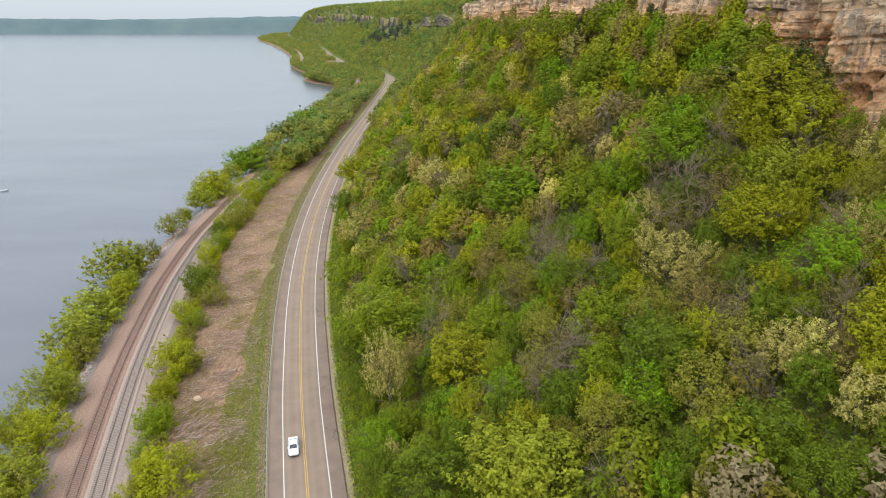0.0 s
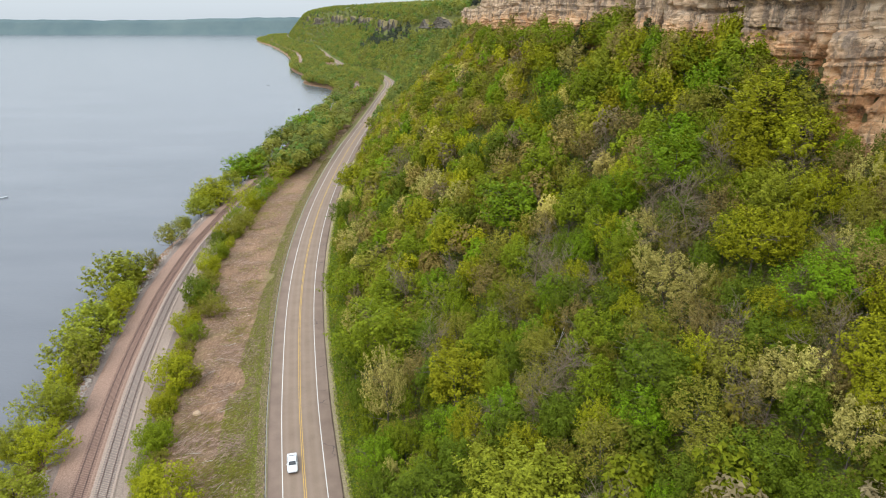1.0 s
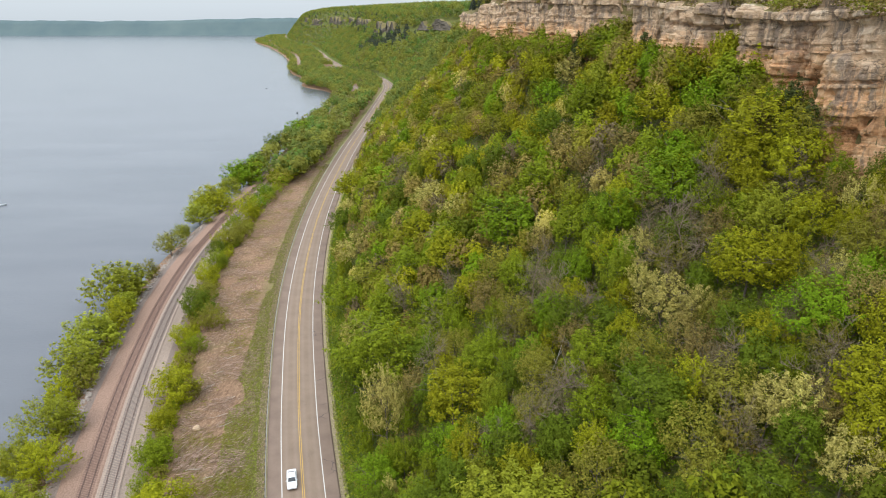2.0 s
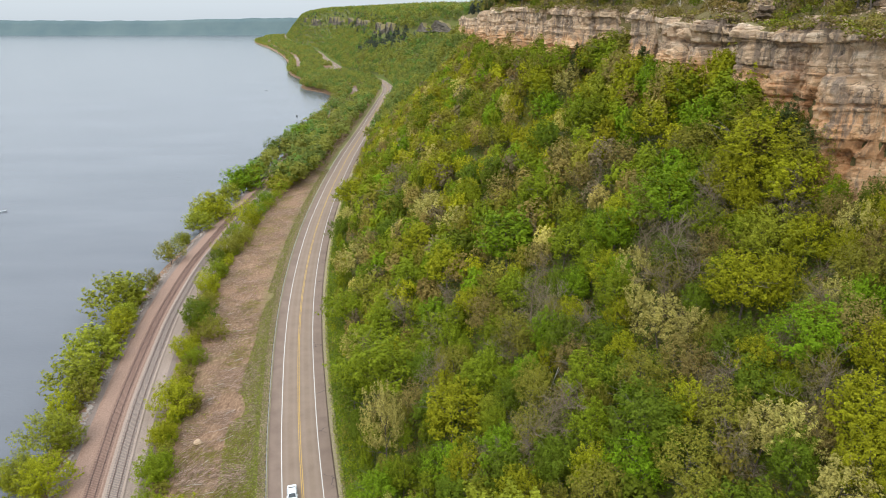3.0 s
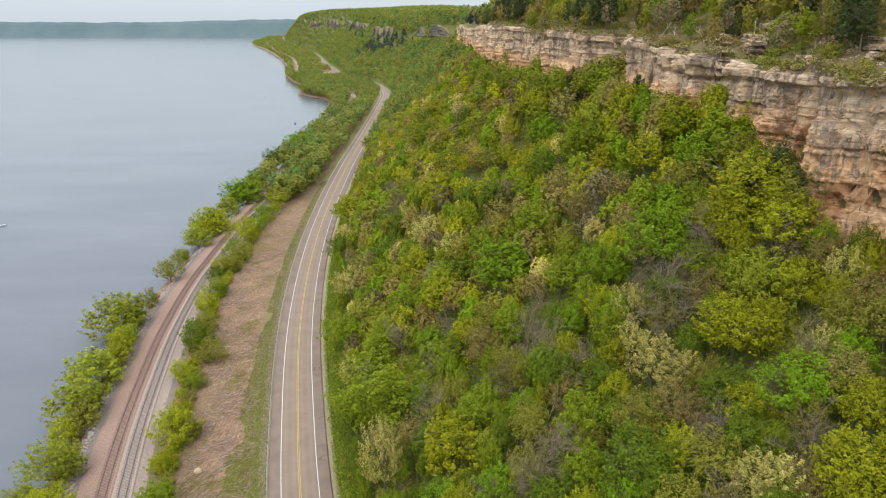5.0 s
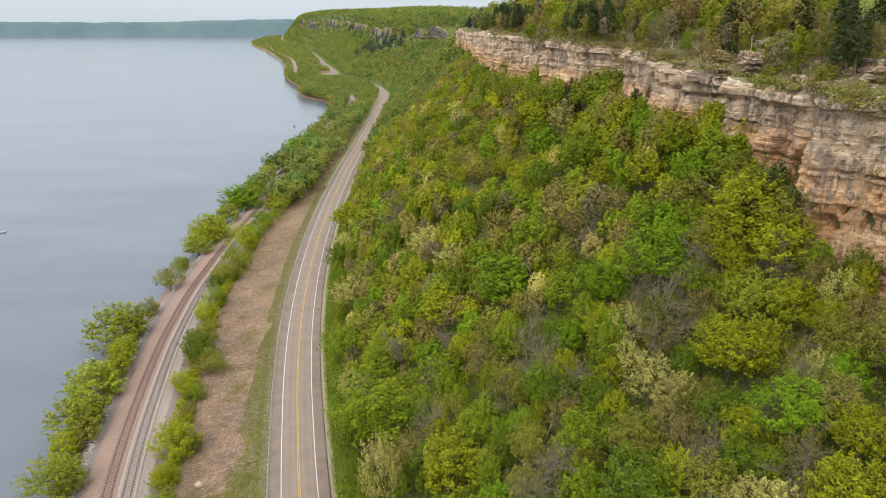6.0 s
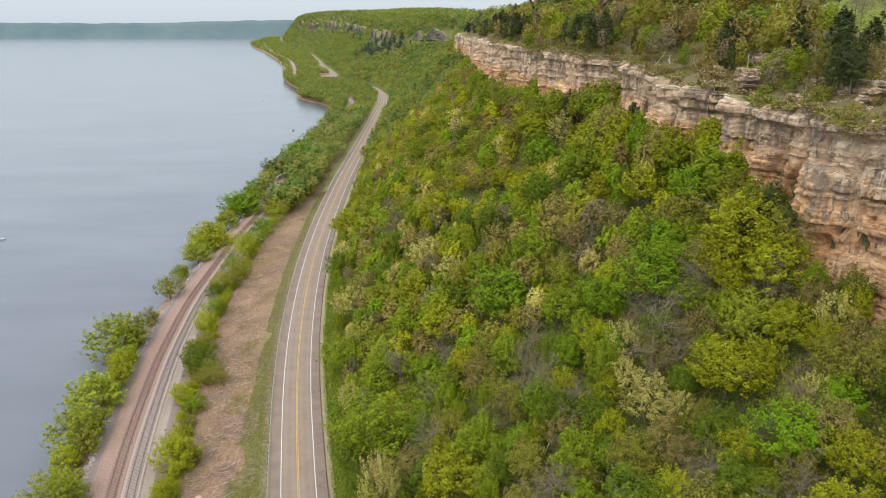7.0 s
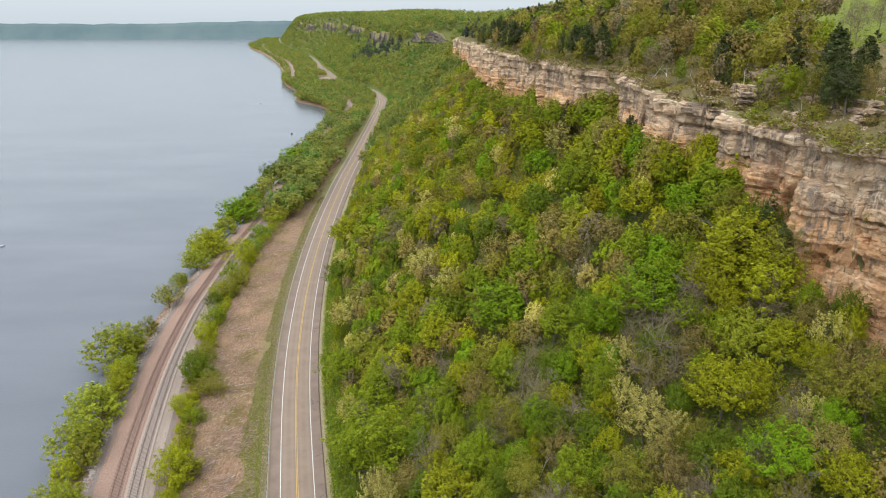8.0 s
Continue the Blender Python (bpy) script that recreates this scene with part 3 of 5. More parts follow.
def rock_face(name, fx, lowest, highest, y0, y1, dy, dz, seed, amp=1.0, cap=6.5, lip=4.0, mat=ROCK, stand=0.0, level=None, hollows=()):
    """A bedded limestone wall along a plan curve: ledges, blocks, joints, buttresses and an overhanging cap."""
    rng = np.random.default_rng(seed)
    s = np.arange(y0, y1 + dy, dy) if np.isscalar(dy) else np.concatenate([np.arange(a, b, c) for a, b, c in dy])
    hmax = float(np.max(highest(s) - lowest(s)))
    w = np.arange(0, hmax + dz, dz)
    edges = np.cumsum(np.concatenate([[2.0, 1.4, 3.0], rng.uniform(0.4, 1.9, 60)]) * (cap / 6.5 if cap < 4 else 1))
    S, Wd = np.meshgrid(s, w)
    wob = (Wd if level is None else np.maximum(level(S) + 1.6 - highest(S) + Wd, 0)) + 0.6 * value_noise(S, 0 * S, 34, seed) + 0.22 * value_noise(S, 0 * S, 8, seed + 1)
    k = np.searchsorted(edges, wob)
    near = np.minimum(np.abs(wob - edges[np.clip(k, 0, 62)]), np.abs(wob - edges[np.clip(k - 1, 0, 62)]))
    total = np.maximum(highest(S) - lowest(S), 1.0)
    rel = np.clip(Wd / total, 0, 1)
    shown = np.clip(1.6 * value_noise(S, Wd, 11, seed + 14) + 0.55, 0.1, 1)

    def slabs(width, shift, salt):
        """Upright slabs that stand forward or back, with narrow clefts between them."""
        c = (S + shift * value_noise(S, Wd, 7, seed + salt) + 0.12 * Wd) / width
        j = np.floor(c)
        u = c - j
        a, b = lattice(j, 0 * j + salt, seed), lattice(j + 1, 0 * j + salt, seed)
        step = np.clip((u - 0.86) / 0.14, 0, 1)
        return a + (b - a) * step - 0.5, np.minimum(u, 1 - u) * width

    big, gap = slabs(13.0, 5.0, 5)
    mid, gap2 = slabs(4.6, 3.0, 6)
    low_mid, gap3 = slabs(6.3, 4.0, 8)
    cap = cap * (1 + 0.9 * value_noise(S, 0 * S, 17, seed + 21)) if amp > 0.9 else cap
    tier = (wob > cap * 2.0) * 1.0
    out = 5.6 * big + 3.0 * np.where(tier > 0, low_mid, mid) + 1.2 * value_noise(S, Wd * 0.3, 26, seed + 7)
    coarse = np.minimum(-2.3 - amp * out + 1.6 * (1 - rel) * min(1.0, amp * 2), 0.2) + stand
    out = 0 * S
    out -= 2.4 * np.exp(-((gap / 0.6) ** 2)) + 1.3 * np.exp(-((np.where(tier > 0, gap3, gap2) / 0.22) ** 2))
    out += 1.3 * (lattice(k, 0 * k, seed) - 0.5) * np.clip(0.75 + 1.2 * value_noise(S, k * 5.0, 14, seed + 31), 0.2, 1.3)
    cw = 0.9 + 2.6 * lattice(k, 0 * k + 3, seed)
    cell = (S + 50 * lattice(k, 0 * k + 5, seed) + 0.5 * value_noise(S, Wd, 1.5, seed + 9)) / cw
    j = np.floor(cell)
    out += 1.0 * (lattice(j, k, seed + 3) - 0.5) * shown
    edge = np.minimum(cell - j, 1 - (cell - j)) * cw
    out -= 0.26 * np.exp(-((edge / 0.09) ** 2)) * (lattice(j, k + 7, seed) > 0.4)
    out -= 0.42 * np.exp(-((near / 0.08) ** 2)) * shown
    out += 0.3 * value_noise(S, Wd, 3.2, seed + 15) + 0.16 * value_noise(S, Wd * 1.6, 1.3, seed + 8) + 0.42 * value_noise(S, Wd, 0.55, seed + 11)
    out += np.where(wob < cap, 0.8 * shown, 0.0) - np.where(wob < 1.5, 0.6, 0.0) - 1.0 * shown * np.exp(-(((wob - cap - 0.5) / 0.5) ** 2)) - 0.6 * np.exp(-(((wob - 2 * cap) / 0.4) ** 2)) * shown
    out -= 1.8 * np.clip(value_noise(S, Wd, 3.0, seed + 17) - 0.26, 0, 1) * 3
    out += 3.0 * np.clip(rel - 0.62, 0, 1) + 6.0 * np.clip(rel - 0.85, 0, 1)
    zt = highest(S) - np.minimum(Wd, total)
    stain = 0 * S
    for hy, hz, half, high, deep in hollows:
        r2 = ((S - hy + 0.8 * value_noise(S, Wd, 1.4, seed + 41)) / half) ** 2 + ((zt - hz + 0.8 * value_noise(S, Wd, 1.7, seed + 42)) / high) ** 2
        out = out - deep * np.exp(-(r2**2))
        stain = np.maximum(stain, np.exp(-0.35 * r2))
    e = np.minimum(coarse - amp * out, 1.2 + stand + 2.5 * stain)
    # rows that run back over the rim
    over = np.array([0.5, 1.2, lip])
    lipx = e[0:1] + over[::-1, None]
    t = fx(s + 0.5) - fx(s - 0.5)
    E2 = np.concatenate([lipx, e])
    Z2 = np.concatenate([np.repeat(zt[0:1], 3, 0) + np.array([-0.1, 0.12, 0.1])[:, None], zt])
    q = 1 / np.sqrt(1 + t * t)
    X = fx(s)[None] + E2 * q
    Y = s[None] - E2 * (t * q)
    below = np.concatenate([np.zeros((3, len(s))), rel])
    v = np.stack([X, Y, Z2], -1).reshape(-1, 3)
    turf = np.repeat((np.arange(len(w) + 2) < 2).astype(int), len(s) - 1)
    return mesh_of(name, v, grid_faces(len(w) + 3, len(s)), [mat, TURF], turf, floats={"below_rim": below, "stain": np.concatenate([np.zeros((3, len(s))), stain])})


# caves and overhung pockets: way along, height, half width, half height, depth
HOLLOWS = ((86.3, 63.0, 0.9, 1.3, 2.2), (90.8, 63.4, 0.6, 0.8, 1.6), (85.2, 66.6, 0.5, 0.6, 1.5), (107.5, 67.5, 2.6, 4.0, 2.6), (93.0, 61.0, 1.6, 1.5, 1.2), (124, 70.5, 1.2, 1.0, 1.6), (146, 77.6, 0.6, 0.6, 1.3))
cliff = tagged(new("cliff"), "layered tan limestone cliff with grey weather stains", "cliff", kind="structure")
part("rock_wall", rock_face("rock_wall", foot_x, lambda s: foot_z(s) - 9, rim_line, 44, 580, ((44, 64, 0.8), (64, 170, 0.27), (170, 290, 0.5), (290, 440, 1.0), (440, 580, 1.6)), 0.22, 11, stand=1.9, level=rim_z, hollows=HOLLOWS), cliff)
BANDS = ((1120, 1200, 28, 13, 12), (1290, 1420, 18, 17, 15), (1560, 1660, 22, 16, 17), (1700, 1880, 22, 16, 18), (1990, 2130, 22, 17, 19), (2220, 2420, 20, 18, 20), (2520, 2720, 14, 18, 21), (3000, 3200, 22, 16, 22))
for y0, y1, back, high, seed in BANDS:
    fx = lambda s, o=back: foot_x(s) + o
    low = lambda s, f=fx: ground_z(f(s) - 9, s) - 2
    top = lambda s, l=low, h=high, a=y0, c=y1, k=seed: l(s) + 2 + h * np.clip(np.minimum(s - a, c - s) / 9, 0.05, 1) ** 0.5 * (0.75 + 1.1 * value_noise(s, 0 * s, 13, k))
    part("rock_wall", rock_face("rock_wall", fx, low, top, y0, y1, 2.0, 1.0, seed, 1.3, lip=9.0, mat=FAR_ROCK, stand=-6.0), cliff, "distant grey rock band on a wooded bluff")


def outcrop(y, back, slabs, seed):
    """Flat weathered slabs stacked on the slope above the cliff, each a part."""
    r = np.random.default_rng(seed)
    x0 = float(foot_x(y)) + back
    z = float(ground_z(x0, y)) - 1.9
    ob = tagged(new("rock_outcrop"), "stacked tan limestone slabs among shrubs above the cliff", "rock", "outcrops above the cliff")
    ob.matrix_basis = pose(x0, y, z)
    h = 0.0
    for k in range(slabs + 2):
        thick = r.uniform(0.4, 0.9)
        for side in range(2 if k < slabs else 1):
            bm = bmesh.new()
            box_bm(bm, (r.uniform(2.2, 3.6), r.uniform(2.2, 4.6), thick), (0, 0, 0))
            bmesh.ops.subdivide_edges(bm, edges=bm.edges[:], cuts=2, use_grid_fill=True)
            for v in bm.verts:
                v.co += Vector(r.normal(0, 0.13, 3)) * (1 if abs(v.co.z) < thick / 2 - 0.01 else 0.7)
            part("slab", bm_mesh("slab", bm, ROCK), ob, m=pose(0.25 * k + r.uniform(-0.3, 0.3), (side - 0.5) * 3.6 + r.uniform(-0.6, 0.6) if k < slabs else 0, h + thick / 2, r.uniform(-3, 3), r.uniform(-4, 4), r.uniform(-14, 14)))
        h += thick * 0.9
    return ob


for y, back, slabs, seed in ((72, 9, 5, 21), (80, 11, 4, 22), (91, 11, 5, 23), (97, 15, 4, 24), (104, 10, 6, 25), (109, 20, 6, 26), (121, 13, 5, 27), (126, 15, 6, 28), (131, 8, 4, 29), (137, 15, 6, 30), (142, 9, 4, 31), (114, 7, 4, 32)):
    outcrop(y, back, slabs, seed)

# ---- foliage ----


def unit(v):
    return v / np.maximum(np.linalg.norm(v, axis=-1, keepdims=True), 1e-6)


def leaf_blades(p, nrm, size, rng, slim=1.0):
    """Small leaf sprays at p that face nrm, each a bent triangle: (n, 3, 3)."""
    a = unit(np.cross(nrm, rng.normal(size=p.shape)))
    b = np.cross(nrm, a) * slim
    s = size[:, None]
    lift = nrm * s * rng.uniform(-0.2, 0.25, (len(p), 1))
    return np.stack([p + a * s * 0.62 + lift, p - a * s * 0.36 + b * s * 0.36, p - a * s * 0.36 - b * s * 0.36], 1)


def crown_leaves(rng, n, H=11.0, R=3.9, low=0.16, size=0.27, boughs=80, cone=0.0, wide=0.215, reach=0.5, core=0.16, slim=1.0, rough=0.32):
    """A loose crown: leafy boughs that taper outwards and upwards from a middle, with gaps between them."""
    k = np.arange(boughs)
    up = 1 - 1.45 * (k + rng.uniform(0, 1, boughs)) / boughs
    az = k * 2.39996 + rng.normal(size=boughs) * 0.4
    ring = np.sqrt(np.clip(1 - up * up, 0, 1))
    half = H * (1 - low) / 2
    taper = 1 - cone * np.clip(0.5 + 0.5 * up, 0, 1)
    # the outline bulges unevenly to its sides
    lean = 1 + 0.2 * np.sin(az + rng.uniform(0, 6.28)) + 0.14 * np.sin(2 * az + rng.uniform(0, 6.28)) + 0.1 * rng.normal(size=boughs)
    tip = np.stack([np.cos(az) * ring * R * taper * lean, np.sin(az) * ring * R * taper * lean, up * half * (1 + 0.07 * rng.normal(size=boughs))], -1) * rng.uniform(0.82, 1.08, boughs)[:, None]
    axis = unit(unit(tip) + np.array([0, 0, 0.75]) + 0.2 * rng.normal(size=tip.shape))
    long = R * reach * rng.uniform(0.7, 1.4, boughs) * (0.5 + 0.5 * taper)
    fat = R * wide * rng.uniform(0.7, 1.35, boughs) * (0.5 + 0.5 * taper)
    i = rng.integers(0, boughs, n)
    t = rng.uniform(0, 1, n) ** 0.8
    around = rng.normal(size=(n, 3))
    around = unit(around - axis[i] * np.sum(around * axis[i], 1)[:, None])
    r = fat[i] * np.sqrt(np.clip(1 - t, 0.02, 1)) * np.clip(0.35 + 2.6 * t, 0, 1) * rng.uniform(0.35, 1.15, n)
    p = tip[i] - axis[i] * (long[i] * (1 - t))[:, None] + around * r[:, None]
    v = unit(around * 0.7 + axis[i] * (0.3 + 0.6 * t)[:, None])
    # a sparser inner shell
    m = rng.uniform(size=n) < core
    w = unit(rng.normal(size=(n, 3)) + np.array([0, 0, 0.3]))
    p = np.where(m[:, None], w * np.array([0.6 * R * (1 - 0.5 * cone), 0.6 * R * (1 - 0.5 * cone), 0.62 * half]) * rng.uniform(0.7, 1.1, (n, 1)), p)
    v = np.where(m[:, None], w, v)
    nrm = unit(v * 0.7 + 0.35 * unit(p) + np.array([0, 0, 0.3]) + rng.normal(size=p.shape) * rough)
    p = p + np.array([0, 0, H - half])
    return leaf_blades(p, nrm, size * rng.uniform(0.55, 1.45, n), rng, slim)


def tube_arrays(a, b, ra, rb, sides=4):
    a, b = np.asarray(a, float), np.asarray(b, float)
    d = unit(b - a)
    u = unit(np.cross(d, [0.3, 0.9, 0.2]))
    w = np.cross(d, u)
    an = np.arange(sides) * 2 * np.pi / sides
    ring = np.cos(an)[:, None] * u + np.sin(an)[:, None] * w
    return np.concatenate([a + ring * ra, b + ring * rb])


def branch_mesh(name, rng, mat, H=10.0, R=3.6, levels=3, kids=(6, 4, 4), r0=0.17, sides=5, rise=0.75):
    """A tapered trunk that forks into bent limbs and twigs."""
    vs, fs = [], []

    def grow(a, way, length, r, level):
        bends = 3 if level == 0 else 2
        p, q = np.array(a, float), np.array(way, float)
        k = sides if level == 0 else (4 if level == 1 else 3)
        joints = [p]
        for b in range(bends):
            q = unit(q + rng.normal(size=3) * (0.08 if level == 0 else 0.22) + np.array([0, 0, 0.06]))
            nx = p + q * length / bends
            t0, t1 = 1 - 0.75 * b / bends, 1 - 0.75 * (b + 1) / bends
            base = sum(len(x) for x in vs)
            vs.append(tube_arrays(p, nx, max(r * t0, 0.022), max(r * t1, 0.014), k))
            i = np.arange(k)
            fs.append(np.stack([i, (i + 1) % k, (i + 1) % k + k, i + k], -1) + base)
            p = nx
            joints.append(p)
        if level < levels - 1:
            for c in range(kids[level]):
                f = rng.uniform(0.35, 1.0) if level == 0 else rng.uniform(0.25, 1.0)
                x = f * bends
                j = min(int(x), bends - 1)
                at = joints[j] + (joints[j + 1] - joints[j]) * (x - j)
                az = rng.uniform(0, 2 * np.pi)
                side = np.array([math.cos(az), math.sin(az), 0])
                grow(at, unit(side + q * rise), length * (0.42 if level == 0 else 0.52) * rng.uniform(0.75, 1.2), r * (0.42 if level == 0 else 0.5) * (1.15 - 0.5 * f), level + 1)

    grow((0, 0, -0.6), (0, 0, 1), H * 0.8, r0, 0)
    return mesh_of(name, np.concatenate(vs), np.concatenate(fs), mat)


def leaves_mesh(name, q, mats, index=None, floats=None):
    n, k = q.shape[:2]
    return mesh_of(name, q.reshape(-1, 3), np.arange(k * n).reshape(-1, k), mats, index, floats=floats)


rng = np.random.default_rng(7)
SHAPES = {
    "green": {}, "deep": dict(boughs=90), "vivid": dict(boughs=100, wide=0.19), "yellow": dict(boughs=120, wide=0.16), "cream": dict(boughs=90, wide=0.15, core=0.08), "lime": dict(boughs=150, wide=0.15),
    "olive": dict(boughs=90, wide=0.22), "brown": dict(boughs=90, wide=0.22), "cedar": dict(R=2.7, low=0.03, cone=0.6), "bare": dict(boughs=60, wide=0.26, reach=0.7, slim=0.1),
}
FULL = {"olive": 0.7, "brown": 0.6, "cream": 0.8, "bare": 0.3, "cedar": 0.75, "lime": 1.25}


def crowns(kind, n, size, mats, made=3):
    n, size = int(n * FULL.get(kind, 1.0)), size * (2.2 if kind == "bare" else 1.0)
    return [leaves_mesh("crown", crown_leaves(rng, n, size=size, **SHAPES[kind]), mats[kind]) for _ in range(made)]


CROWNS = {k: crowns(k, 6800, 0.24, LEAF, 4) for k in SHAPES}
CROWNS_BACK = {k: crowns(k, 3000, 0.4, LEAF) for k in SHAPES}
TRUNKS = [branch_mesh("trunk", rng, BARK) for _ in range(3)]
BARE = [branch_mesh("trunk", rng, TWIG, H=12.0, levels=4, kids=(9, 5, 6), r0=0.17, rise=1.0) for _ in range(3)]
BUSH = {k: [leaves_mesh("bush", crown_leaves(rng, 1000, H=4.2, R=2.5, low=-0.1, size=0.34, boughs=36, wide=0.26), LEAF[k]) for _ in range(3)] for k in ("green", "deep", "vivid", "yellow", "olive", "lime", "cedar", "brown")}
BIG_BUSH = {k: [leaves_mesh("bush", crown_leaves(rng, 4200, H=4.2, R=2.5, low=-0.1, size=0.165, boughs=70, wide=0.22), LEAF[k]) for _ in range(2)] for k in ("green", "deep", "vivid", "yellow", "olive")}
LOOKS = {
    "green": "broad deciduous tree in fresh mid-green spring leaf", "deep": "leafy deciduous tree in deep green leaf", "vivid": "dense deciduous tree in vivid bright green leaf", "yellow": "oak tree in yellow-green spring flower",
    "cream": "flowering tree with pale cream-coloured crown", "lime": "large full tree with pale lime-green crown", "olive": "thinly leafed tree with olive-brown buds",
    "brown": "budding tree with thin tan-brown crown", "cedar": "dark green red cedar on rocky ground", "bare": "leafless grey-brown tree with spreading twigs",
}


def tall_of(size):
    return 0.45 + 0.55 * size


def tree(x, y, kind, size, group, sink=0.3, spread=1.0, tall=None):
    z = float(ground_z(x, y)) - sink
    ob = tagged(new("tree"), LOOKS[kind], "tree", group)
    wide = size * spread
    ob.matrix_basis = Matrix.LocRotScale((x, y, z), Euler((rng.normal(0, 0.04), rng.normal(0, 0.04), rng.uniform(0, 6.28))), (wide, wide, tall or tall_of(size)))
    part("trunk", BARE[rng.integers(3)] if kind == "bare" else TRUNKS[rng.integers(3)], ob)
    part("crown", CROWNS[kind][rng.integers(4)] if y < 112 else CROWNS_BACK[kind][rng.integers(3)], ob)
    return ob


SHRUBS = {"yellow": "bushy shrub in yellow-green leaf", "olive": "brushy shrub with dull olive leaves", "lime": "bushy shrub in pale lime leaf", "cedar": "low dark green juniper bush", "brown": "dry tan-brown shrub, barely in leaf"}


def bush(x, y, kind, size, group, wide=1.0):
    z = float(ground_z(x, y)) - 0.2
    ob = tagged(new("bush", BIG_BUSH[kind][rng.integers(2)] if size > 1.05 and kind in BIG_BUSH else BUSH[kind][rng.integers(3)]), SHRUBS.get(kind, "bushy shrub in fresh green leaf"), "bush", group)
    ob.matrix_basis = Matrix.LocRotScale((x, y, z), Euler((0, 0, rng.uniform(0, 6.28))), (size * wide, size * wide, size))
    return ob


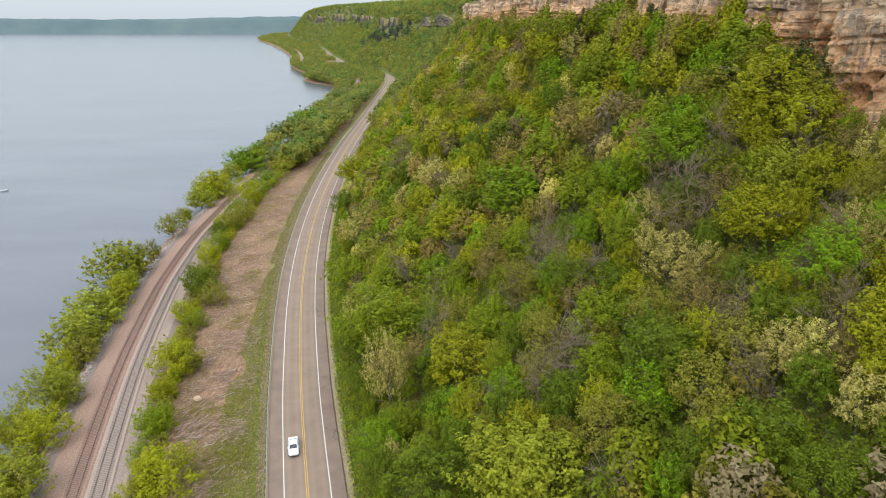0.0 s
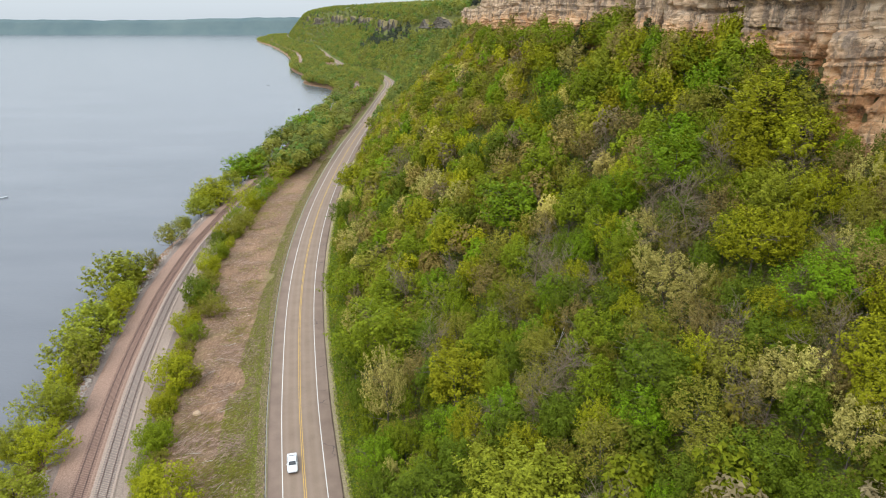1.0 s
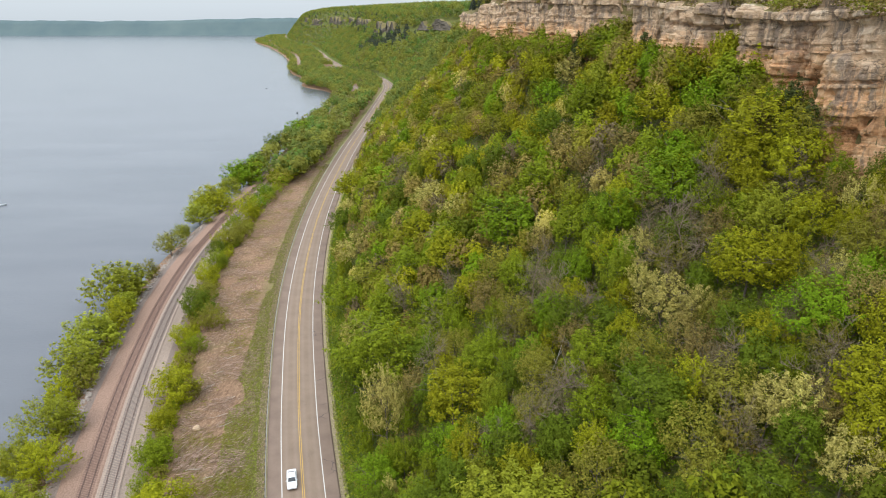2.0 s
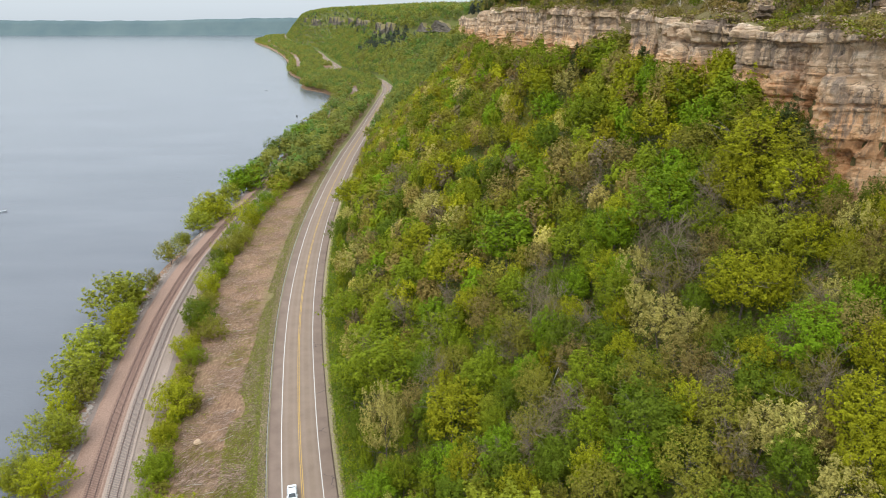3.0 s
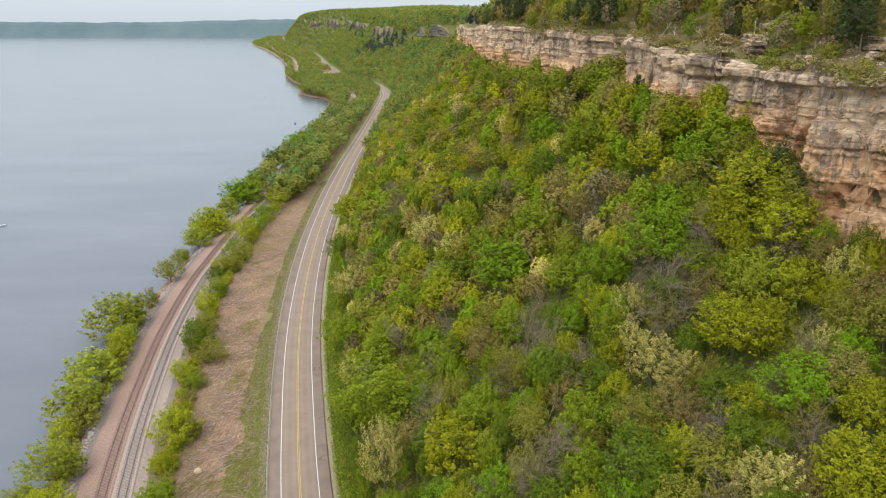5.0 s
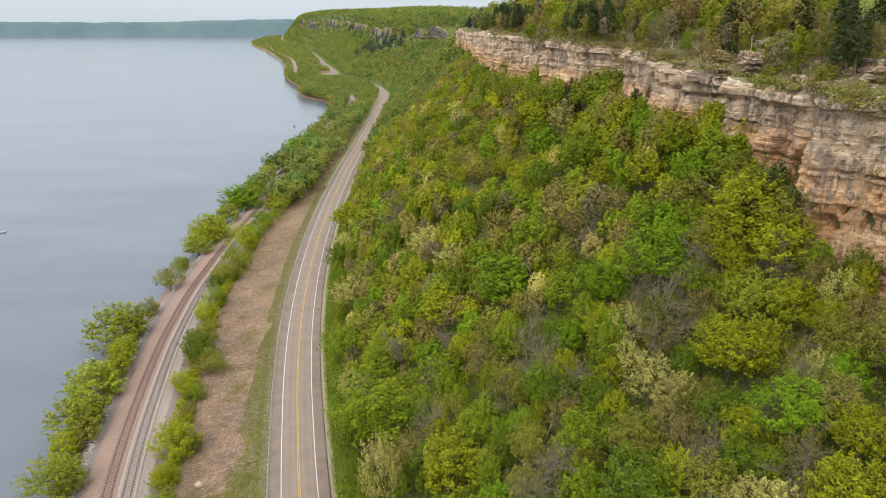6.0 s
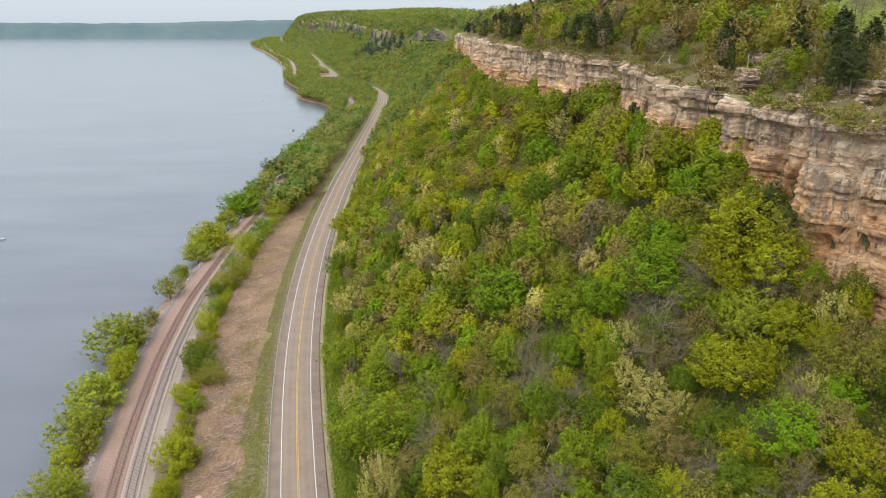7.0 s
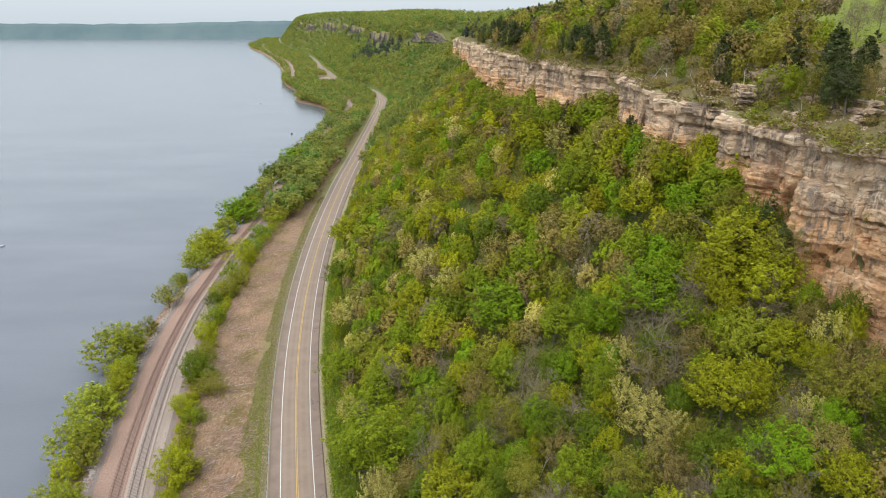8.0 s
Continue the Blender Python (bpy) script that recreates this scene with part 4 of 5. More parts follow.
# trees that stand out on the slope: x, y, size
MARKED = {
    "vivid": [(30.2, 184.6, 1.12), (13.6, 126.8, 1.75), (-17.2, 255.6, 0.9), (39.2, 103.6, 1.59), (49.8, 118.1, 0.96), (30.4, 106.6, 1.07), (41.9, 113, 0.91), (1.1, 80.7, 0.85), (13.8, 89.9, 0.76), (-2.2, 119.8, 0.96), (-9.2, 83.3, 0.63), (29.5, 97.6, 0.82), (44.1, 65.9, 1.03), (24.1, 63.2, 0.89), (-11.5, 80.7, 0.97), (22.8, 51.4, 0.58)],
    "cream": [(-3.9, 171.7, 1.37), (2.8, 153.2, 1), (36.3, 186.8, 1.13), (-37.4, 225.6, 1.18), (-27.3, 173.8, 1.28), (56.6, 81, 0.66), (-21.8, 129.3, 0.78), (32.6, 83.8, 1.06), (35, 79.3, 0.62), (35.8, 59, 0.85), (38.3, 57.2, 0.72), (48.7, 71.4, 0.57), (38.6, 48.9, 0.74), (-10.3, 89.7, 0.85)],
    "brown": [(27.5, 143.7, 1.02), (15.2, 153.6, 0.83), (29, 129.3, 0.77), (-23.6, 182.3, 1.11), (55.7, 84.8, 0.67), (36.7, 128.1, 0.84), (35.6, 113.9, 0.73), (-6, 97.6, 0.79), (33.8, 72.7, 0.75), (40.2, 55.8, 0.62)],
    "deep": [(8.6, 238.3, 0.89), (-8, 302.5, 1.13), (25.8, 156.7, 1.04), (-44.5, 217.1, 1.1), (-17, 178.9, 1.13), (12.3, 163.4, 1.08), (8, 175.7, 0.94), (9, 72, 0.96), (-18.4, 99.2, 0.84), (37.4, 65.1, 0.9), (37.4, 54.9, 0.64), (25.7, 52.6, 0.81), (15.3, 70.5, 0.86), (33.1, 42.5, 0.86), (-12.5, 74.8, 0.75)],
    "yellow": [(28.8, 196.9, 1.23), (19.7, 187.3, 0.85), (-40.2, 253.1, 1.64), (-1.3, 194.6, 1.53), (-3.6, 224.9, 0.91), (-7.3, 155.5, 1.22), (50.6, 101.4, 1.78), (46.1, 98.5, 1.31), (52.5, 92.9, 1.28), (47.4, 93.2, 0.83), (51.7, 84.3, 0.84), (42.2, 129.6, 1.06), (42.1, 152.1, 1.18), (58.7, 79.9, 0.56), (5.4, 115.3, 0.76), (1.1, 88.9, 1.51), (15.3, 86.8, 0.44), (0.2, 131.1, 1.26), (42.2, 80.8, 1.19), (46.1, 80.1, 0.76), (47.9, 60, 0.77), (43.7, 54.9, 1.03), (42, 50, 0.8)],
    "olive": [(15.3, 218.8, 1.31), (5.8, 210.6, 1.21), (13.1, 190.6, 0.96), (26.9, 186.2, 0.85), (26.4, 126.1, 0.7), (46.2, 104.1, 0.75), (44.6, 114.4, 0.96), (-20.2, 151.9, 1.28), (2.1, 101.5, 0.82), (21.6, 77.4, 0.74), (52.6, 74.4, 0.76), (28.4, 59.9, 0.94), (28.4, 54.8, 0.77), (19, 61.4, 0.98), (26.4, 47.8, 0.64)],
    "green": [(33.4, 157.4, 1.04), (-11, 218.9, 1.11), (-7.1, 265.7, 1.66), (-23.1, 252, 1.34), (-49.7, 264.4, 1.17), (-0.5, 139.2, 1.1), (21.8, 136, 1.09), (21.4, 153.6, 0.98), (9.6, 142.4, 0.85), (22.9, 112.3, 0.93), (27.7, 110.2, 0.92), (18.3, 136.8, 0.89), (53.1, 112.9, 0.96), (37.4, 153.6, 1.1), (50.1, 131.1, 0.87), (38.6, 117.9, 0.82), (42.3, 96.2, 0.68), (-13.8, 107.6, 2.11), (20.9, 80.7, 1.11), (-28.1, 147.6, 1.28), (-15.3, 129.6, 1.09), (-9.6, 141.3, 1.18), (13.3, 110.5, 0.93), (5.4, 94.8, 1), (15.7, 70, 0.93), (-20, 112.5, 0.87), (37.1, 83.4, 0.66), (38.2, 72.3, 0.95), (26.3, 66.2, 1.32), (25, 86.4, 0.78), (24.7, 80.1, 0.75), (-2.8, 67.5, 1.33), (31.7, 50, 0.98)],
    "lime": [(39.5, 163.2, 1), (46.8, 87.4, 1.16), (42.7, 166.1, 1.06), (7.8, 86.6, 0.58), (9.1, 58.3, 1.78), (4.9, 70.5, 0.69)],
    "bare": [(-14.3, 206.3, 1.32), (43.3, 95.8, 0.97), (39.3, 96.2, 0.68), (51, 89.6, 0.87), (31.2, 126.6, 0.83), (-9.9, 128.8, 0.96), (-2.4, 112.9, 0.86), (1.2, 122.3, 0.74), (11.8, 98.2, 0.89), (18.7, 97.8, 1.01), (21.2, 89.1, 0.82), (-2.4, 100.4, 0.91), (14.5, 75.8, 1.12), (6.1, 76.3, 0.76), (41.1, 68.1, 0.64), (41.6, 59, 0.86), (46.7, 69.9, 0.72), (37.8, 88.9, 1.47), (33.8, 66.2, 0.69), (33.3, 57.6, 0.67), (17.8, 53.1, 0.77)],
    "cedar": [(47.0, 156.0, 1.1), (55.7, 96.6, 1.1), (56.5, 104.3, 0.9)],
}
SLOPE = "trees on the wooded slope"
taken = []
for kind, rows in MARKED.items():
    for x, y, size in rows:
        kind = "deep" if kind == "green" and y < 73 else kind
        x = max(x, float(road_x(y)) + 9.8 + 2.6 * size)
        poplar = kind == "cream" and x < 0 and y < 100
        tree(x, y, kind, size, SLOPE, spread=1.12, tall=1.75 if poplar else None)
        taken.append((x, y, (0.9 if kind == "bare" else 3.0) * size))


def pick(u, names, weights):
    return names[int(np.searchsorted(np.cumsum(weights) / sum(weights), u))]


# shares by the road and under the cliff
KINDS = ["olive", "bare", "brown", "green", "deep", "vivid", "yellow", "cream"]
MIXED = [(16, 22), (9, 6), (8, 14), (32, 20), (16, 6), (9, 8), (8, 24), (2, 6)]
later, count = [], 0
for row, y in enumerate(np.arange(36, 440, 4.6)):
    a, b = float(road_x(y)) + 12.4, float(foot_x(y)) - 0.2
    for x in np.arange(a, b, 5.0):
        px, py = x + (row % 2) * 2.5 + rng.uniform(-1.5, 1.5), y + rng.uniform(-1.5, 1.5)
        edge = min(1.0, 0.6 + (px - a) / 28)
        size = edge * rng.uniform(0.55, 1.0)
        if any((px - tx) ** 2 + (py - ty) ** 2 < (tr + 0.4 * size) ** 2 for tx, ty, tr in taken) or px > foot_x(py) - 0.8:
            continue
        high = float(np.clip((px - a) / (b - a) + 0.25 * (py - 95) / 100, 0, 1))
        mixed = [lo + (hi - lo) * high for lo, hi in MIXED]
        kind = pick(rng.uniform(), KINDS, mixed)
        if py < 66 and kind in ("yellow", "vivid", "cream"):
            kind = ["deep", "olive", "bare", "deep"][rng.integers(4)]
        taken.append((px, py, 2.6 * size))
        if 61 < py < 116 and count < 120:
            tree(px, py, kind, size, SLOPE, spread=rng.uniform(0.95, 1.15))
            count += 1
        else:
            later.append((px, py, float(ground_z(px, py)), size, kind))

# saplings and low trees that close the canopy
saplings = []
spots = np.array([t[:3] for t in taken])
for y in np.arange(38, 180, 3.0):
    for x in np.arange(float(road_x(y)) + 9.8, float(foot_x(y)) - 0.5, 3.0):
        px, py = x + rng.uniform(-1.3, 1.3), y + rng.uniform(-1.3, 1.3)
        if np.min((spots[:, 0] - px) ** 2 + (spots[:, 1] - py) ** 2 - (0.75 * spots[:, 2]) ** 2) > 0:
            k = pick(rng.uniform(), ["green", "deep", "vivid", "olive", "yellow", "brown"], [24, 36, 6, 18, 6, 10])
            saplings.append((px, py, float(ground_z(px, py)), rng.uniform(0.4, 0.62), k))

# trees above the rim
for row, y in enumerate(np.arange(60, 440, 5.2)):
    f = float(foot_x(y))
    for e in np.arange(4, 62, 5.2):
        px, py = f + e + rng.uniform(-2.4, 2.4), y + rng.uniform(-2.4, 2.4)
        thin = 1.25 * ramped(py, (60, 0.15), (90, 0.35), (105, 0.75), (125, 0.95), (160, 1.0)) * ramped(e, (5, 0.6), (14, 0.9), (24, 1.0), (60, 1.0), (125, 0.8)) * ramped(py - 0.55 * e, (50, 0.0), (75, 0.35), (95, 1.0))
        if rng.uniform() > thin:
            continue
        if px > 0.585 * py and e > 11 and py > 100:
            continue
        if e > 33 and py < 172 and rng.uniform() < 0.9:
            continue
        kind = pick(rng.uniform(), ["green", "olive", "yellow", "cedar", "bare", "brown", "deep"], [7, 38, 3, (90 if py > 250 else 12) if e < 26 else 4, 14, 32, 18])
        size = rng.uniform(0.55, 0.95) * (0.7 if e < 12 else 1.0)
        if e < 30 and py < 118:
            tree(px, py, kind, size, "trees above the cliff")
        else:
            later.append((px, py, float(ground_z(px, py)), size * 1.1, kind))

# trees and bushes along the railway: x, y, kind, size
LAKESIDE = [(-79.3, 95.8, "lime", 1.25), (-72.6, 93.2, "yellow", 1.33), (-78.9, 105.9, "lime", 1.71), (-85.4, 119, "yellow", 1.02), (-83.6, 124.3, "olive", 0.99), (-85.9, 128.3, "lime", 1.86), (-90, 142.6, "lime", 2.06), (-90.2, 157.4, "yellow", 1.2), (-98.6, 175.2, "lime", 2.61), (-97, 190.7, "olive", 0.91), (-99.5, 212.6, "olive", 1.5), (-103.5, 251.5, "lime", 1.65), (-104.9, 271.1, "yellow", 2.59), (-106.9, 320.4, "vivid", 3.06), (-105, 329.1, "lime", 1.81), (-112.4, 372.4, "deep", 1.85), (-110.7, 411.8, "deep", 2.83), (-108.9, 458.6, "vivid", 3), (-68.3, 79, "lime", 1.6), (-80.5, 95, "yellow", 0.84), (-70, 77.6, "yellow", 0.89)]
for x, y, kind, size in LAKESIDE:
    tree(x - 1.6, y, kind, 0.9 * size, "trees on the lake shore", sink=0.6 + 1.2 * size, spread=1.0, tall=0.42 + 0.46 * size)
for y in (70, 63, 57, 152, 164, 234, 262, 276, 300, 318, 330, 344):
    k = ["green", "yellow", "lime"][rng.integers(3)]
    tree(float(rail_x(y)) - rng.uniform(8.5, 11), float(y), k, 0.9 if y < 240 else 1.5, "trees on the lake shore", sink=1.5, spread=1.1, tall=0.8 if y < 240 else 1.15)
for y in np.arange(66, 200, 6.0):
    bush(float(rail_x(y)) + rng.uniform(-10.5, -8.3) - 0.6, y + rng.uniform(-1.5, 1.5), ["green", "yellow", "lime", "olive"][rng.integers(4)], rng.uniform(0.5, 0.9), "bushes on the lake shore")
HEDGE = [(-56.3, 96.9, "green", 1.57), (-59.9, 107.1, "yellow", 1.29), (-61.9, 118, "yellow", 2.17), (-58.3, 119.1, "olive", 1.31), (-64.1, 126.4, "yellow", 1.25), (-70.3, 144.5, "yellow", 1.51), (-64.5, 138.8, "green", 1.33), (-72.5, 160.8, "deep", 2.34), (-65, 152.3, "olive", 1.75), (-73.9, 171.3, "olive", 1.71), (-78.5, 184.8, "yellow", 1.9), (-79.2, 196.2, "green", 1.9), (-84.6, 212.8, "deep", 1.51), (-84.8, 218.7, "yellow", 1.9), (-82.1, 220.6, "olive", 1.99), (-86.8, 255.5, "yellow", 2.98), (-86.4, 238.3, "green", 1.85), (-81, 230.8, "olive", 1.97), (-88, 287.3, "vivid", 2.15), (-87.5, 268.8, "vivid", 1.93), (-89.1, 319.8, "yellow", 2.36), (-84.7, 337.4, "green", 2.73), (-80.9, 356.9, "green", 2.73), (-47.3, 80.6, "yellow", 2.24), (-54.9, 88.5, "green", 1.07), (-56, 95.6, "green", 1.49), (-52.6, 85, "yellow", 1.12), (-59.7, 108.9, "yellow", 1.26), (-51.9, 79.3, "yellow", 1.09)]
for x, y, kind, size in HEDGE:
    bush(x + 0.8, y, kind, size, "bushes beside the railway")
for y in np.arange(64, 275, 3.6):
    k = ["olive", "green", "yellow", "yellow"][rng.integers(4)]
    bush(float(rail_x(y)) + rng.uniform(11.4, 14.0), y, k, rng.uniform(0.55, 0.95), "bushes beside the railway", 1.15)
thicket = []
for y in np.arange(275, 440, 4.5):
    for o in (11, 14.5) if y < 315 else (8.2, 11.5, 15.5):
        px, py = float(rail_x(y)) + o + rng.uniform(-1.3, 1.3), y + rng.uniform(-2, 2)
        thicket.append((px, py, float(ground_z(px, py)) - 0.3, rng.uniform(0.55, 0.8) * (1.5 if y > 305 else 1), ["green", "vivid", "yellow", "green", "olive"][rng.integers(5)]))
# tall trees close under the wall and in its gullies
for y in np.arange(100, 330, 4.6):
    if rng.uniform() < 0.8:
        k = ["green", "olive", "yellow", "vivid", "green", "brown"][rng.integers(6)]
        tree(float(foot_x(y)) - rng.uniform(2.0, 4.0), y + rng.uniform(-1.5, 1.5), k, rng.uniform(0.95, 1.3), "trees under the cliff")
for y, o, k, size in ((173, -2.5, "green", 1.5), (177, -1.5, "olive", 1.9), (181, -2.5, "green", 1.9), (186, -2.0, "olive", 1.7), (190, -3, "cedar", 1.3), (123, -2.0, "yellow", 1.9), (126, -2.5, "yellow", 1.7), (216, -1.5, "green", 1.7), (246, -2, "olive", 1.8), (151, -1.5, "cedar", 1.2), (101, -2.5, "cedar", 1.3), (97, -2.5, "olive", 1.2)):
    tree(float(foot_x(y)) + o, float(y), k, size, "trees under the cliff")
for x, y, k, size, tall in ((53.0, 123.2, "yellow", 0.95, 1.6), (53.6, 127.0, "yellow", 0.8, 1.45), (46.2, 180.5, "green", 1.0, 1.3), (45.5, 185.0, "olive", 1.0, 1.3), (54.6, 104.5, "deep", 0.8, 1.1)):
    tree(x, y, k, size, "trees under the cliff", tall=tall)
# dark cedars on the rim: way along, back from the foot, size
for y, e, size in ((117, 15, 1.05), (113, 12, 1.0), (109, 10.5, 0.9), (103, 8.5, 0.8), (105, 6.5, 0.75), (121, 17, 1.0), (127, 19, 1.0), (115.5, 20, 0.95), (145, 13, 0.8), (149, 15, 0.7), (194, 6, 0.95), (198, 7.5, 1.0), (190, 7, 0.85), (202, 6.5, 0.95), (206, 9, 0.9), (196, 11, 0.9),
                   (252, 6, 0.9), (258, 7, 1.0), (264, 6, 1.0), (270, 7.5, 1.1), (276, 6, 1.0), (283, 8, 1.1), (290, 7, 1.0), (297, 8, 1.0), (305, 7, 1.0), (313, 9, 1.1), (322, 7, 1.0), (332, 8, 1.0)):
    tree(float(foot_x(y)) + e, float(y), "cedar", size, "trees above the cliff", spread=1.35)
for y, e, size in ((150, 42, 0.8), (146, 47, 0.9), (143, 40, 0.7), (138, 44, 0.8)):
    tree(float(foot_x(y)) + e, float(y), "bare", size, "trees above the cliff")
for y, e, k, size in ((100.5, -1.6, "olive", 1.7), (98, -1.5, "cedar", 1.4), (97, -2.2, "olive", 1.3), (102, -2.4, "cedar", 1.2)):
    bush(float(foot_x(y)) + e, y, k, size, "shrubs along the cliff")
for k in range(430):
    y, e = 58 + 250 * rng.uniform() ** 1.2, 3.5 + 26 * rng.uniform() ** 1.3
    px = float(foot_x(y)) + e
    thicket.append((px, y, float(ground_z(px, y)) - 0.2, rng.uniform(0.22, 0.385), ["olive", "brown", "olive", "brown", "deep", "cedar", "olive"][rng.integers(7)]))
# shrubs on the rim, on ledges and along the cliff's foot
for y in np.arange(62, 230, 3.0):
    for back, k in ((rng.uniform(2.0, 5), ["olive", "brown", "cedar", "olive"]), (rng.uniform(9, 20), ["olive", "deep", "cedar", "brown", "brown"]), (rng.uniform(-3.5, -1.5), ["green", "olive", "yellow", "vivid"])):
        if rng.uniform() < (0.75 if back > 0 else 0.8) and (back > 0 or y > 98):
            bush(float(foot_x(y)) + back, y + rng.uniform(-1, 1), k[rng.integers(len(k))], rng.uniform(0.35, 0.85) * (1.3 if back < 0 else 1), "shrubs along the cliff")


# ---- far woods ----


def woods(name, places, leaves, leaf, label, seed, leaf_set=LEAF_HAZED, vary=0.16):
    """Many small crowns in one mesh, a few kinds of leaf."""
    r = np.random.default_rng(seed)
    names = ["green", "deep", "yellow", "vivid", "olive", "brown", "cedar", "cream", "lime", "bare"]
    proto = [crown_leaves(r, leaves, size=leaf, boughs=24 if leaves < 200 else 40, wide=0.29, rough=0.22) for _ in range(6)]
    conic = crown_leaves(r, leaves, R=2.9, low=0.02, cone=0.6, size=leaf, boughs=24, wide=0.26)
    out, idx, tint = [], [], []
    for x, y, z, size, kind in places:
        a, tall = r.uniform(0, 6.28), size * 0.75 if name in ("saplings", "shrubbery") else tall_of(size)
        ca, sa = math.cos(a) * size, math.sin(a) * size
        q = conic if kind == "cedar" else proto[r.integers(6)]
        if kind in ("bare", "brown", "olive"):
            q = q[r.uniform(size=len(q)) < 0.7]
        out.append(np.stack([q[..., 0] * ca - q[..., 1] * sa + x, q[..., 0] * sa + q[..., 1] * ca + y, q[..., 2] * tall + z - 0.3], -1))
        idx.append(np.full(len(q), names.index(kind)))
        tint.append(np.full(len(q) * 3, r.uniform(1 - vary, 1 + vary)))
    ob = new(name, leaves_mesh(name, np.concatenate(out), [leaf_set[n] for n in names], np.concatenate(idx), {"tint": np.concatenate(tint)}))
    return tagged(ob, label, "woods", kind="stuff")


woods("woodland", [p for p in later if p[1] < 215], 1000, 0.62, "mixed spring woodland climbing the steep bluff", 41, LEAF_MID, 0.25)
woods("woodland", [p for p in later if p[1] >= 215], 400, 0.92, "mixed spring woodland beyond the cliff's middle", 44, LEAF_MID, 0.25)
woods("saplings", saplings, 300, 0.42, "young trees and saplings closing gaps in the canopy", 46, LEAF_MID, 0.2)
woods("shrubbery", thicket, 260, 0.8, "olive and brown shrubs above the cliff and beside the rails", 45, LEAF_MID, 0.25)
far1, far2 = [], []
FARK, FARW = ["brown", "green", "yellow", "vivid", "lime", "olive"], [8, 26, 26, 12, 8, 20]


def scatter(out, y0, y1, dy, dx, left, right, size, grow=0.0):
    for y in np.arange(y0, y1, dy):
        a, b = left(y), right(y)
        for x in np.arange(a, b, dx):
            px, py = x + rng.uniform(-0.45, 0.45) * dx, y + rng.uniform(-0.5, 0.5) * dy
            if abs(px - road_x(py)) < 9.5 or (1115 < py < 1262 and -34 < px - road_x(py) < 0) or (-4.5 if py > 720 else -1.0) < px - rail_x(py) < (7.0 if py > 720 else 4.0) or px < shore_x(py) + 1:
                continue
            off = px - foot_x(py)
            if py < 585 and -3 < off < 5:
                continue
            if py < 600 and 5 < off < 22 and rng.uniform() < 0.6:
                out.append((px, py, float(ground_z(px, py)), 1.0, "cedar"))
                continue
            if any(y0 - 6 < py < y1 + 6 and back - 24 < off < back + 6 for y0, y1, back, high, seed in BANDS) and rng.uniform() < 0.85:
                continue
            if (1170 < py < 1345 and -46 < off < 16 and rng.uniform() < 0.8) or (py > 1345 and -8 < off < 40 and rng.uniform() < 0.3):
                out.append((px, py, float(ground_z(px, py)), size * 0.95, "cedar"))
                continue
            k = pick(np.clip(0.5 * rng.uniform() + 0.5 * (float(value_noise(px, py, 40, 33)) * 0.7 + 0.5), 0, 0.999), FARK, FARW)
            out.append((px, py, float(ground_z(px, py)), size * rng.uniform(0.75, 1.25), k))


scatter(far1, 440, 1000, 8.0, 8.0, lambda y: float(road_x(y)) + 11, lambda y: float(road_x(y)) + 175, 1.05)
scatter(far1, 345, 1300, 7.0, 6.0, lambda y: float(shore_x(y)) + 2, lambda y: float(rail_x(y)) - 4, 1.3)
scatter(far1, 320, 700, 7.0, 6.5, lambda y: float(rail_x(y)) + 7.5, lambda y: float(rail_x(y)) + 22, 1.35)
scatter(far1, 700, 1300, 8.0, 7.0, lambda y: float(rail_x(y)) + 8, lambda y: float(road_x(y)) - 9, 1.0)
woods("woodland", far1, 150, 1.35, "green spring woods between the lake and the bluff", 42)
scatter(far2, 1000, 2000, 10.0, 9.5, lambda y: float(road_x(y)) + 12, lambda y: float(foot_x(y)) + 110, 1.4)
scatter(far2, 1000, 1320, 16.0, 13.0, lambda y: float(foot_x(y)) + 110, lambda y: float(foot_x(y)) + 330, 1.2)
scatter(far2, 1320, 2300, 18.0, 15.0, lambda y: float(foot_x(y)) + 110, lambda y: float(foot_x(y)) + 260, 1.2)
scatter(far2, 1300, 2000, 12.0, 12.0, lambda y: float(shore_x(y)) + 3, lambda y: float(road_x(y)) - 10, 1.1)
scatter(far2, 2000, 4900, 19.0, 13.0, lambda y: float(shore_x(y)) + 5, lambda y: float(foot_x(y)) + 150, 1.45)
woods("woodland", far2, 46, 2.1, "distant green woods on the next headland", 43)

# ---- undergrowth, brush and grass ----


def joined_tufts(name, p, up, size, mats, index, label, category, seed, lean=0.6, slim=1.0):
    r = np.random.default_rng(seed)
    nrm = unit(np.stack([r.normal(size=len(p)) * lean, r.normal(size=len(p)) * lean, np.full(len(p), up)], -1))
    ob = new(name, leaves_mesh(name, leaf_blades(p, nrm, size, r, slim), mats, index))
    return tagged(ob, label, category, kind="stuff")


g = np.random.default_rng(91)
n = 110000
py = 38 + 290 * g.uniform(0, 1, n) ** 1.7
u = g.uniform(0, 1, n)
px = road_x(py) + 9.0 + (foot_x(py) - road_x(py) - 9.5) * u
clump = value_noise(px, py, 3.0, 92)
pz = ground_z(px, py) + np.clip(clump + 0.3, 0.05, 1) * g.uniform(0.1, 4.0, n)
kind = np.where(clump > -0.1, 0, np.where(clump > -0.22, 1, 2))
joined_tufts("undergrowth", np.stack([px, py, pz], -1), 0.9, g.uniform(0.3, 0.65, n), [LEAF["deep"], LEAF["olive"], LEAF["brown"]], kind, "leafy undergrowth and saplings between the trees", "undergrowth", 93)

